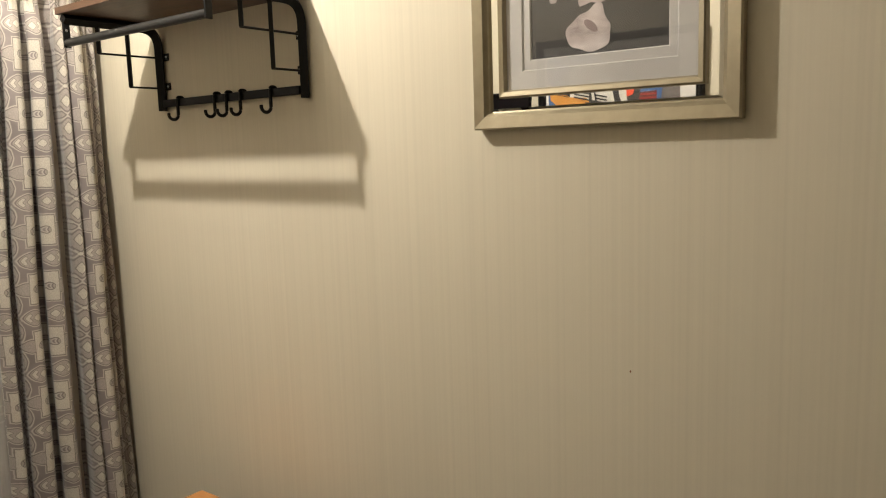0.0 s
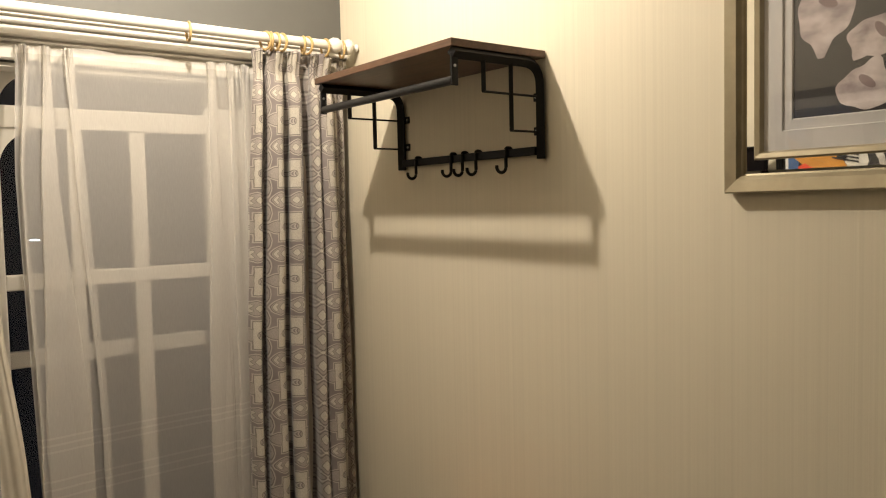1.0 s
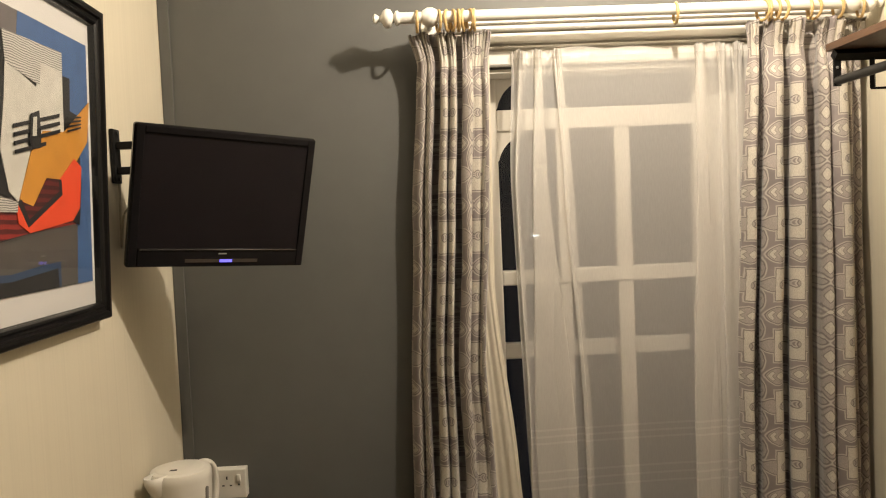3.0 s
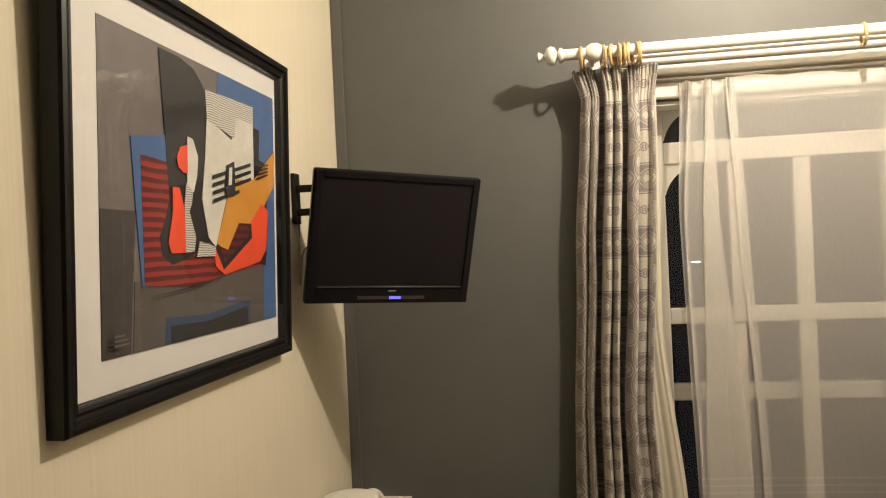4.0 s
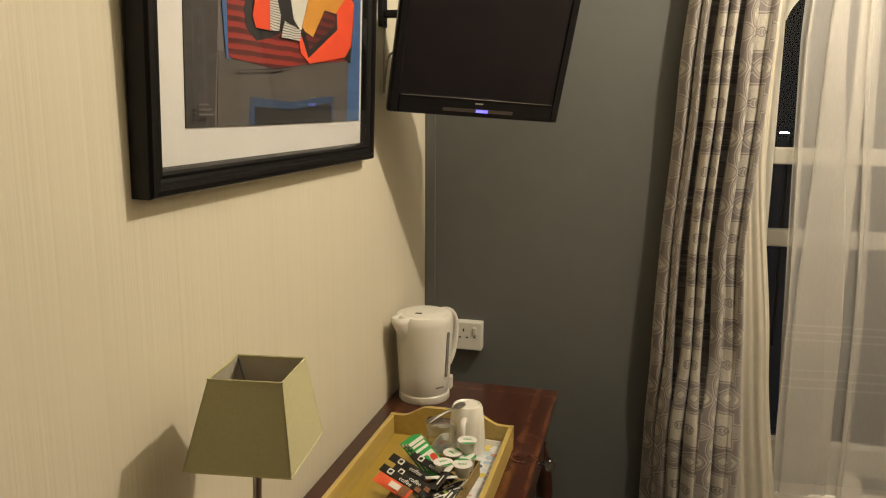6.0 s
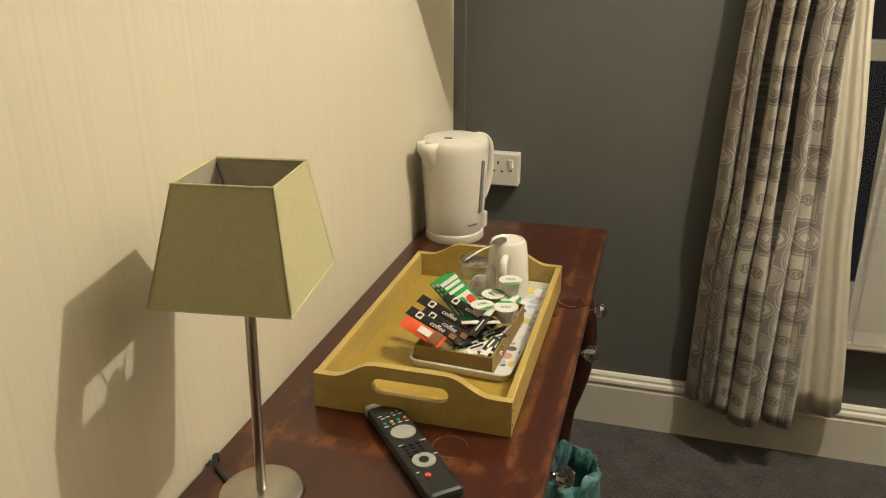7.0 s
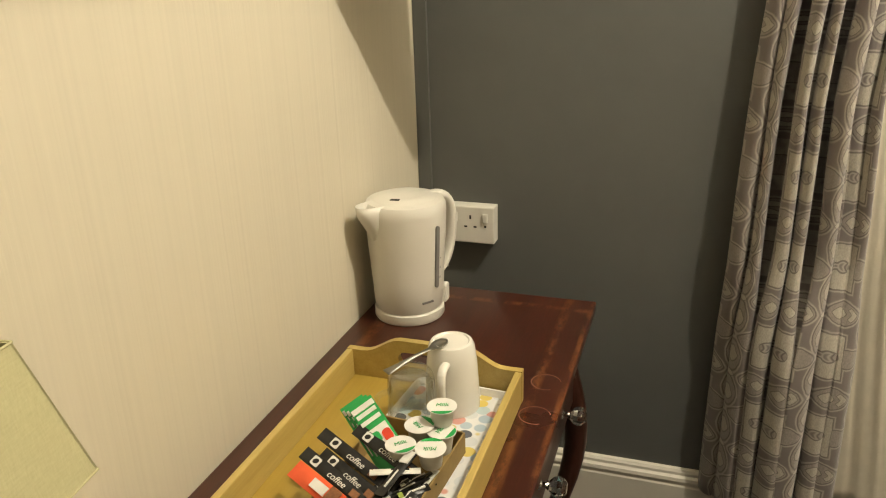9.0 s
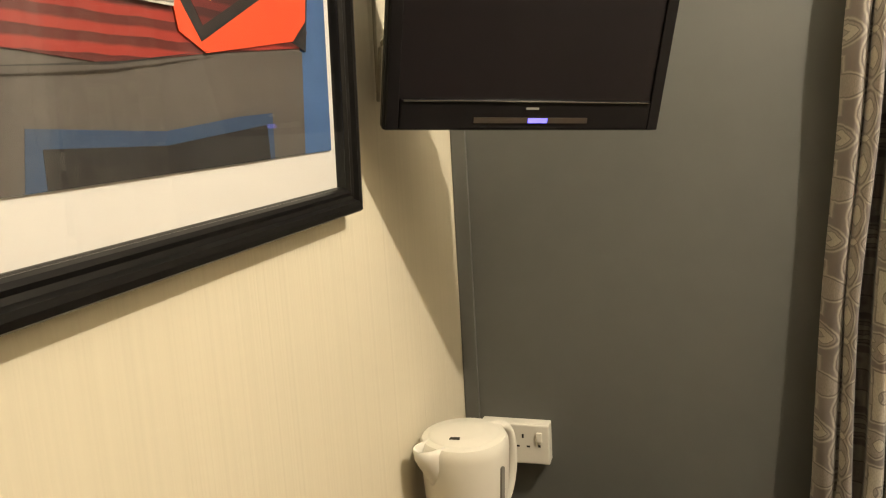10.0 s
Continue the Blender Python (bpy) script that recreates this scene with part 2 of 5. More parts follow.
def sheer_material():
    n = Nodes("voile")
    uv = n.add("ShaderNodeTexCoord").outputs["UV"]
    z = n.add("ShaderNodeSeparateXYZ", Vector=uv).outputs[1]
    weave = n.noise(300, (1, 1, 0.15), 2)
    tuck = 0.0
    for h in (0.773, 0.793, 0.813, 0.638, 0.663, 0.688):
        near = n.math("LESS_THAN", n.math("ABSOLUTE", n.math("SUBTRACT", z, h)), 0.0030)
        tuck = n.math("ADD", tuck, near)
    head = n.math("GREATER_THAN", z, 1.910)
    hem = n.math("LESS_THAN", z, 0.358)
    thick = n.math("ADD", n.math("MULTIPLY", tuck, 0.06), n.math("MULTIPLY", n.math("ADD", head, hem), 0.10))
    clear = n.math("SUBTRACT", 0.60, n.math("ADD", thick, n.math("MULTIPLY", weave, 0.08)))
    tr = n.add("ShaderNodeBsdfTransparent", Color=(0.97, 0.96, 0.94, 1))
    di = n.add("ShaderNodeBsdfDiffuse", Color=(0.92, 0.90, 0.87, 1))
    tl = n.add("ShaderNodeBsdfTranslucent", Color=(0.92, 0.90, 0.87, 1))
    cloth = n.add("ShaderNodeMixShader", i0=0.35, i1=di.outputs[0], i2=tl.outputs[0])
    mx = n.add("ShaderNodeMixShader", i0=clear, i1=cloth.outputs[0], i2=tr.outputs[0])
    n.t.links.new(mx.outputs[0], n.out.inputs[0])
    return n.m


PAPER = wallpaper("cream_wallpaper", (0.68, 0.622, 0.49))
GREY = plain("grey_wall_paint", (0.108, 0.1085, 0.101), 0.6, vary=0.06, scale=12, bump=0.25)
CEIL = plain("ceiling_paint", (0.70, 0.68, 0.64), 0.8, vary=0.03, scale=6)
WHITE = plain("white_gloss_paint", (0.74, 0.71, 0.65), 0.35, vary=0.05, scale=10)
SKIRT = plain("cream_skirting_paint", (0.70, 0.66, 0.58), 0.4, vary=0.06, scale=10)
CARPET = carpet_material()
CLOTH = curtain_material()
LINING = plain("cream_lining", (0.62, 0.57, 0.47), 0.8, vary=0.06, scale=40, bump=0.3)
VOILE = sheer_material()
PANE = pane_glass("pane_glass")
RINGWOOD = wood("pale_ring_wood", (0.45, 0.30, 0.12), (0.66, 0.47, 0.22), 0, 20, 0.4)
POLEPAINT = plain("white_pole_paint", (0.80, 0.77, 0.70), 0.35, vary=0.04, scale=20)
BLACKFRAME = plain("black_frame_lacquer", (0.006, 0.0055, 0.0055), 0.36, vary=0.3, scale=25, Specular_IOR_Level=0.25)
IRON = plain("black_iron", (0.007, 0.0065, 0.0065), 0.5, vary=0.2, scale=60, Specular_IOR_Level=0.22)
GUNMETAL = plain("dark_tube_metal", (0.022, 0.021, 0.021), 0.35, 0.4, scale=60)
SHELFWOOD = wood("rustic_shelf_board", (0.05, 0.025, 0.014), (0.16, 0.085, 0.045), 1, 5, 0.45)
TVBLACK = plain("gloss_black_plastic", (0.0105, 0.0095, 0.0105), 0.14, vary=0.1, scale=40, bump=0.0, Specular_IOR_Level=0.12)
SCREEN = plain("dark_screen", (0.0140, 0.0118, 0.0134), 0.3, vary=0.15, scale=8, bump=0.0, Specular_IOR_Level=0.12)
GREYMAT = plain("pale_grey_mat_board", (0.56, 0.545, 0.53), 0.8, vary=0.03, scale=60)
MATBOARD = plain("white_mat_board", (0.74, 0.72, 0.70), 0.8, vary=0.03, scale=60)
DESKWOOD = wood("red_mahogany_veneer", (0.026, 0.0056, 0.0028), (0.072, 0.0135, 0.0054), 1, 4, 0.30, wear=(0.19, 0.068, 0.020), coat=0.35)
DESKDARK = wood("dark_mahogany", (0.022, 0.007, 0.004), (0.06, 0.018, 0.009), 2, 4, 0.35)
TRAYWOOD = wood("beech_tray", (0.40, 0.288, 0.078), (0.54, 0.41, 0.140), 1, 5, 0.33)
KETTLE = plain("white_kettle_plastic", (0.74, 0.71, 0.64), 0.3, vary=0.02, scale=14, bump=0.03)
SOCKET = plain("white_socket_plastic", (0.76, 0.73, 0.66), 0.3, vary=0.02, scale=20, bump=0.0)

# ---- the room ----
W, SOUTH, TOP = 2.08, -4.6, 2.62
tagged(part("floor", boxed(-0.1, W + 0.1, SOUTH - 0.1, 0.3, -0.1, 0.0), CARPET), "dark grey cut-pile carpet, slightly worn", "floor", kind="structure")
tagged(part("ceiling", boxed(-0.1, W + 0.1, SOUTH - 0.1, 0.3, TOP, TOP + 0.1), CEIL), "plain white painted ceiling", "ceiling", kind="structure")
tagged(part("wall_west", boxed(-0.1, 0, SOUTH, 0.3, 0, TOP), PAPER), "cream wallpaper with fine raised vertical stripes", "wall", kind="structure")
tagged(part("wall_east", boxed(W, W + 0.1, SOUTH, 0.3, 0, TOP), PAPER), "cream wallpaper with fine raised vertical stripes", "wall", kind="structure")
# out of view: closes the room, set far back and dark to lessen bounced light
tagged(part("wall_south", boxed(-0.1, W + 0.1, SOUTH - 0.1, SOUTH, 0, TOP), GREY), "unseen closing wall, dark grey to cut bounced light", "wall", kind="structure")
WX0, WX1, WZ0, WZ1 = 0.93, 1.74, 0.37, 1.93
bm = bmesh.new()
box(bm, 0, WX0, 0, 0.3, 0, TOP)
box(bm, WX1, W, 0, 0.3, 0, TOP)
box(bm, WX0, WX1, 0, 0.3, 0, WZ0)
box(bm, WX0, WX1, 0, 0.3, WZ1, TOP)
tagged(part("wall_north", bm, GREY), "dark grey painted wall round the window", "wall", kind="structure")
tagged(part("corner_strip", boxed(0.001, 0.032, -0.010, 0.0, 0.164, TOP - 0.001, bevel=0.0015), GREY), "narrow grey painted strip in the corner", "trim", kind="structure")


def skirting(name, a, b, inward):
    """A skirting board along the wall from a to b, with a moulded top; inward: the way into the room."""
    prof = [(0, 0), (0.020, 0), (0.020, 0.120), (0.017, 0.124), (0.017, 0.131), (0.021, 0.136), (0.019, 0.144), (0.012, 0.148), (0.012, 0.155), (0.007, 0.161), (0, 0.163)]
    bm = bmesh.new()
    ends = [[bm.verts.new((p[0] + inward[0] * d, p[1] + inward[1] * d, h)) for d, h in prof] for p in (a, b)]
    n = len(prof)
    for i in range(n):
        bm.faces.new((ends[0][i], ends[0][(i + 1) % n], ends[1][(i + 1) % n], ends[1][i]))
    bm.faces.new(ends[0])
    bm.faces.new(ends[1][::-1])
    bmesh.ops.recalc_face_normals(bm, faces=bm.faces[:])
    tagged(part(name, bm, SKIRT), "cream painted skirting board with moulded top", "baseboard", kind="structure")


skirting("baseboard_north", (0.021, 0), (W - 0.021, 0), (0, -1))
skirting("baseboard_west", (0, SOUTH), (0, -0.0), (1, 0))
skirting("baseboard_east", (W, SOUTH), (W, -0.0), (-1, 0))

# ---- the window ----
window = thing("window_1", (1.335, 0.1, WZ0), "white painted sash window with arched heads, night outside", "window", kind="structure")
FY0, FY1 = 0.095, 0.145
for n_, a in (("stile", (WX0, 0.985, WZ0, WZ1)), ("stile", (1.60, WX1, WZ0, WZ1)), ("rail", (0.985, 1.60, WZ0, 0.46)), ("rail", (0.985, 1.60, 1.276, 1.322)), ("back_rail", (0.985, 1.60, 1.03, 1.08)), ("rail", (0.985, 1.60, 1.757, 1.822))):
    back = 0.075 if n_ == "back_rail" else 0.0
    part("window_" + n_, boxed(a[0], a[1], FY0 + back, FY1 + back - (0 if n_ == "stile" else 0.01), a[2], a[3], bevel=0.004), WHITE, window)
for x in (1.185, 1.375):
    for z0, z1 in ((0.46, 1.276), (1.322, 1.757)):
        part("glazing_bar", boxed(x - (0.024 if x > 1.3 else 0.017), x + (0.024 if x > 1.3 else 0.017), FY0 + 0.004, FY1 - 0.012, z0, z1, bevel=0.004), WHITE, window)
# the arched head: spandrels above and below the top rail
for cx, cz, rx, rz, x0, x1, z1 in ((1.115, 1.80, 0.13, 0.128, 0.985, 1.60, WZ1), (1.105, 1.64, 0.12, 0.115, 0.985, 1.60, 1.757)):
    for side in (-1,):
        arc = [(cx + side * rx * math.cos(a), cz + rz * math.sin(a)) for a in [math.pi / 2 * k / 14 for k in range(15)]]
        edge = x0 if side < 0 else x1
        arc = [(min(max(x, x0), x1), min(z, z1 - 0.002)) for x, z in arc]
        arc = [p for i, p in enumerate(arc) if i == 0 or (Vector(p) - Vector(arc[i - 1])).length > 1e-4]
        out = [p for p in arc if abs(p[0] - edge) > 0.001]
        out = [(edge, out[0][1])] + out + [(edge, z1)]
        part("arch_spandrel", slab(bmesh.new(), out, Matrix(((1, 0, 0, 0), (0, 0, -1, FY1 - 0.012), (0, 1, 0, 0), (0, 0, 0, 1))), 0.03), WHITE, window)
for z0, z1 in ((0.46, 1.276), (1.322, 1.757), (1.822, WZ1)):
    pane = part("pane", boxed(0.98, 1.605, 0.124, 0.128, z0 - 0.005, z1 + 0.0), PANE, window)
    pane.visible_shadow = False
part("window_sill", boxed(WX0 - 0.03, WX1 + 0.03, -0.045, 0.094, WZ0 - 0.03, WZ0 - 0.001, bevel=0.008), WHITE, window)
# reveal linings and the moulded casing over the head
part("reveal", boxed(WX0 + 0.001, WX0 + 0.012, 0.001, 0.094, WZ0, WZ1 - 0.001), WHITE, window)
part("reveal", boxed(WX1 - 0.012, WX1 - 0.001, 0.001, 0.094, WZ0, WZ1 - 0.001), WHITE, window)
part("reveal", boxed(WX0 + 0.012, WX1 - 0.012, 0.001, 0.094, WZ1 - 0.012, WZ1 - 0.001), WHITE, window)
prof = [(0, 1.935), (0.018, 1.935), (0.022, 1.940), (0.022, 1.976), (0.010, 1.978), (0.010, 1.983), (0.025, 1.985), (0.027, 1.988), (0.025, 1.991), (0.013, 1.993), (0.013, 1.997), (0.031, 1.999), (0.034, 2.003), (0.034, 2.024), (0.031, 2.027), (0.018, 2.029), (0.018, 2.033), (0.040, 2.035), (0.043, 2.039), (0.043, 2.047), (0.030, 2.050), (0.030, 2.053), (0.047, 2.055), (0.047, 2.062), (0.044, 2.066), (0, 2.067)]
bm = bmesh.new()
ends = [[bm.verts.new((x, -d, h)) for d, h in prof] for x in (0.86, W - 0.002)]
for i in range(len(prof)):
    j = (i + 1) % len(prof)
    bm.faces.new((ends[0][i], ends[0][j], ends[1][j], ends[1][i]))
bm.faces.new(ends[0])
bm.faces.new(ends[1][::-1])
bmesh.ops.recalc_face_normals(bm, faces=bm.faces[:])
part("head_casing", bm, WHITE, window, "white painted casing with stepped mouldings")

part("glass_mark", slab(bmesh.new(), ellipse(1.425, 1.690, 0.004, 0.008, 9, 0.3), Matrix(((1, 0, 0, 0), (0, 0, -1, 0.1235), (0, 1, 0, 0), (0, 0, 0, 1))), 0.001), plain("dark_mark", (0.03, 0.03, 0.03), 0.7), window)

# a lamp in the street, far off below
street = thing("street_lamp", (4.95, 23.0, -6.0), "distant street lamp with a lit white head", "lamp")
part("head", lathe(bmesh.new(), [(0, 0.68), (0.10, 0.685), (0.15, 0.70), (0.09, 0.725), (0, 0.73)], Matrix.Translation((4.78, 23.0, 0.0))), glow("street_lamp_glow", (0.75, 0.9, 1.0), 14.0), street)
part("pole", tube(bmesh.new(), [(4.95, 23, -6), (4.95, 23, 0.6), (4.85, 23, 0.72)], 0.05), IRON, street)

# ---- curtain pole ----
PY, PZ = -0.12, 2.058
pole = thing("curtain_pole", (1.36, PY, PZ), "white painted wooden curtain pole with turned finials", "curtain pole")
ALONG = Matrix.Rotation(radians(90), 4, "Y")
part("rod", tube(bmesh.new(), [(0.70, PY, PZ), (2.03, PY, PZ)], 0.0155, 20), POLEPAINT, pole)
fin = [(0.0, 0.0), (0.009, 0.001), (0.014, 0.006), (0.011, 0.012), (0.007, 0.019), (0.010, 0.024), (0.022, 0.030), (0.027, 0.040), (0.024, 0.051), (0.012, 0.057), (0.011, 0.060), (0.020, 0.064), (0.021, 0.070), (0.0155, 0.075), (0.0155, 0.085)]
smooth(part("finial", lathe(bmesh.new(), fin, Matrix.Translation((0.625, PY, PZ)) @ ALONG), POLEPAINT, pole), 60)
fin2 = [(r, 0.085 - h) for r, h in fin][::-1]
smooth(part("finial", lathe(bmesh.new(), fin2, Matrix.Translation((2.0 - 0.008, PY, PZ)) @ ALONG), POLEPAINT, pole), 60)
for x in (0.785, 1.985):
    b = bmesh.new()
    lathe(b, [(0, -0.026), (0.018, -0.022), (0.026, -0.008), (0.026, 0.008), (0.018, 0.022), (0, 0.026)], Matrix.Translation((x, PY, PZ)) @ ALONG)
    tube(b, [(x, PY, PZ), (x, -0.002, PZ)], 0.011, 12)
    lathe(b, [(0, 0), (0.026, 0), (0.024, 0.008), (0.0, 0.010)], Matrix.Translation((x, -0.0, PZ)) @ Matrix.Rotation(radians(90), 4, "X"))
    smooth(part("bracket", b, POLEPAINT, pole))
ring_me = None
for i, x in enumerate((0.748, 0.808, 0.832, 0.849, 0.864, 0.878, 0.896, 0.908, 1.479, 1.73, 1.748, 1.766, 1.787, 1.865, 1.880, 1.948, 2.013)):
    tilt = 0.25 * math.sin(i * 2.3)
    if ring_me is None:
        b = tube(bmesh.new(), [(0, 0.028 * math.cos(2 * math.pi * k / 28), 0.028 * math.sin(2 * math.pi * k / 28)) for k in range(28)], 0.0042, 8, up=(1, 0, 0), closed=True)
        ring = smooth(part("ring", b, RINGWOOD, pole, "pale wooden curtain ring"))
        ring_me = ring.data
    else:
        ring = new("ring", ring_me)
        ring.parent = pole
        ring["label"] = "pale wooden curtain ring"
    ring.matrix_parent_inverse = Matrix.Translation(pole.location).inverted()
    ring.matrix_basis = Matrix.Translation((x, PY, PZ - 0.0115)) @ Matrix.Rotation(tilt, 4, "Z")


# ---- curtains ----
def spline(pts, per):
    """A smooth line through points of any dimension, per steps from each to the next."""
    p = np.array([pts[0]] + list(pts) + [pts[-1]], float)
    t = np.linspace(0, 1, per, endpoint=False)[:, None]
    out = [0.5 * (2 * b + (c - a) * t + (2 * a - 5 * b + 4 * c - d) * t ** 2 + (3 * b - a - 3 * c + d) * t ** 3) for a, b, c, d in zip(p, p[1:], p[2:], p[3:])]
    return np.concatenate(out + [p[-2:-1]])


def fold_line(folds):
    """The plan of a folded cloth. Each fold: x of its two sides, y of its front, of the crease after it, and of its first side."""
    pts, crease = [], folds[0][4]
    for x0, x1, front, after, side in folds:
        w = x1 - x0
        for x, back, sgn in ((x0, crease, 1), (x1, after, -1)):
            deep = min(max((back - front) / 0.07, 0), 1)
            shoulder = side if sgn > 0 else front + 0.030 * deep + 0.003
            row = [(x + sgn * w * 0.34 * deep, back), (x + sgn * w * 0.30 * deep, (back + shoulder) / 2), (x, shoulder), (x + sgn * w * 0.28, front + 0.004 * deep if sgn < 0 else (front * 2 + shoulder) / 3)]
            pts += row if sgn > 0 else row[::-1]
        crease = after
    return pts


def draped(levels, spans=(), per=5, nz=70, seed=1, ruffle=0.0, hem_wave=0.006, flutter=0.0015):
    """A hanging cloth through plans at several heights; spans: the stretch of pattern that each fold shows."""
    rng = random.Random(seed)
    ph = [rng.uniform(0, 6.28) for _ in range(8)]
    plans = [spline(p, per) for z, p in levels]
    zs = np.array([z for z, p in levels])
    stack = np.stack(plans)
    along = np.concatenate([[0.0], np.cumsum(np.linalg.norm(np.diff(stack[-1], axis=0), axis=1))])
    for i, (u0, u1) in enumerate(spans):
        first, lo, hi, last = ((8 * i + k) * per for k in (0, 2, 5, 7))
        across = np.concatenate([[0.0], np.cumsum(np.abs(np.diff(stack[-1][lo:hi + 1, 0])))])
        along[first:lo], along[hi:last + 1] = u0, u1
        along[lo:hi + 1] = u0 + (u1 - u0) * across / across[-1]
        if i:
            along[first - per:first + 1] = np.linspace(along[first - per], u0, per + 1)
    m = len(along)
    k = np.arange(m) / (m - 1)
    bm = bmesh.new()
    uvl = bm.loops.layers.uv.new("UVMap")
    grid = []
    for z in zs[0] + (zs[-1] - zs[0]) * np.linspace(0, 1, nz + 1) ** 1.35:
        j = min(int(np.searchsorted(-zs, -z, "right")) - 1, len(zs) - 2)
        t = (zs[j] - z) / (zs[j] - zs[j + 1])
        t = t * t * (3 - 2 * t) * 0.5 + t * 0.5
        row = stack[j] * (1 - t) + stack[j + 1] * t
        drop = (zs[0] - z)
        x = row[:, 0] + flutter * np.sin(9 * z + 31 * k + ph[0]) * min(drop * 3, 1)
        y = row[:, 1] + flutter * 1.6 * np.sin(6.5 * z + 47 * k + ph[1]) * min(drop * 3, 1)
        if ruffle:
            y = y + ruffle * np.exp(-drop / 0.05) * np.sin(2 * np.pi * 62 * k + 3 * np.sin(17 * k + ph[2])) + ruffle * 0.8 * np.exp(-drop / (0.13 + 0.07 * np.sin(29 * k))) * np.maximum(0, np.sin(2 * np.pi * 15 * k + 3 * np.sin(11 * k + ph[3]))) ** 2
        zz = z + hem_wave * np.sin(13 * k + ph[4]) * (drop / (zs[0] - zs[-1])) ** 6 + hem_wave * 0.8 * np.sin(70 * k + ph[5]) * math.exp(-drop / 0.01)
        grid.append([(bm.verts.new((x[i], y[i], zz[i])), along[i], z - 0.042) for i in range(m)])
    for a, b in zip(grid, grid[1:]):
        for i in range(m - 1):
            q = (a[i], a[i + 1], b[i + 1], b[i])
            fc = bm.faces.new([c[0] for c in q])
            fc.smooth = True
            for loop, c in zip(fc.loops, q):
                loop[uvl].uv = (c[1], c[2])
    return bm


def altered(plan, x0, x1, flat, shift=0.0):
    """The same plan stretched between two ends, its folds flattened towards their mean."""
    p = np.array(plan)
    lo, hi, mean = p[:, 0].min(), p[:, 0].max(), p[:, 1].mean()
    return [(x0 + (x1 - x0) * (x - lo) / (hi - lo), mean + (y - mean) * flat + shift) for x, y in p]


def pleated_line(start, end, y, pleats):
    """The plan of a thin net: flat runs with pleats folded back on themselves."""
    pts = [(start, y), (start + 0.004, y)]
    for a, b in pleats:
        pts += [((pts[-1][0] + b) / 2, y - 0.002), (b - 0.003, y - 0.001), (b, y - 0.004), (b - 0.003, y - 0.007), (a + 0.003, y - 0.009), (a, y - 0.012), (a + 0.003, y - 0.015), ((a + b) / 2, y - 0.012)]
    return pts + [((pts[-1][0] + end) / 2, y - 0.004), (end, y)]


def thicken(ob, t):
    m = ob.modifiers.new("thickness", "SOLIDIFY")
    m.thickness, m.offset = t, 0
    return ob


cur = thing("curtain", (0.83, -0.12, 0.15), "grey and cream patterned curtain, drawn aside, pinch-pleated", "curtain", "pair of curtains")
mid = fold_line(((0.690, 0.720, -0.086, -0.066, -0.040), (0.723, 0.743, -0.108, -0.030, -0.078), (0.760, 0.782, -0.135, -0.092, -0.105), (0.789, 0.808, -0.138, -0.035, -0.108), (0.826, 0.854, -0.142, -0.100, -0.112), (0.857, 0.880, -0.106, -0.098, -0.100), (0.884, 0.903, -0.124, -0.055, -0.106)))
hem = fold_line(((0.674, 0.706, -0.062, -0.060, -0.030), (0.707, 0.740, -0.108, -0.105, -0.070), (0.741, 0.776, -0.130, -0.108, -0.116), (0.779, 0.815, -0.158, -0.157, -0.128), (0.816, 0.855, -0.160, -0.100, -0.158), (0.860, 0.892, -0.144, -0.141, -0.124), (0.893, 0.932, -0.142, -0.080, -0.138)))
thicken(part("cloth", draped(((2.020, altered(mid, 0.722, 0.958, 0.55)), (1.952, altered(mid, 0.740, 0.948, 0.28)), (1.935, altered(mid, 0.744, 0.944, 0.30)), (1.86, altered(mid, 0.738, 0.944, 0.75)), (1.50, altered(mid, 0.712, 0.930, 1.0)), (1.05, mid), (0.76, altered(mid, 0.682, 0.918, 0.80)), (0.54, hem), (0.148, hem)), spans=((-0.130, -0.094), (-0.092, -0.050), (-0.048, -0.003), (0.003, 0.046), (0.047, 0.092), (0.172, 0.206), (0.207, 0.250)), ruffle=0.007, seed=3), CLOTH, cur), 0.002)
thicken(part("lining", draped(((1.96, [(0.90, -0.075), (0.92, -0.066), (0.945, -0.072), (0.950, -0.060), (0.930, -0.050)]), (1.30, [(0.89, -0.085), (0.905, -0.072), (0.930, -0.076), (0.940, -0.060), (0.925, -0.050)]), (0.75, [(0.90, -0.090), (0.93, -0.075), (0.975, -0.085), (0.990, -0.062), (0.975, -0.050)]), (0.172, [(0.92, -0.095), (0.96, -0.080), (1.02, -0.090), (1.055, -0.065), (1.04, -0.050)])), per=8, nz=40, seed=5), LINING, cur, "plain cream curtain lining"), 0.0015)
cur = thing("curtain", (1.87, -0.12, 0.15), "grey and cream patterned curtain, drawn aside, in deep folds", "curtain", "pair of curtains")
mid = fold_line(((1.643, 1.677, -0.146, -0.050, -0.100), (1.699, 1.758, -0.156, -0.050, -0.118), (1.784, 1.834, -0.154, -0.035, -0.120), (1.880, 1.906, -0.148, -0.110, -0.115), (1.911, 1.970, -0.154, -0.045, -0.122), (2.000, 2.018, -0.065, -0.050, -0.052), (2.028, 2.052, -0.062, -0.020, -0.052)))
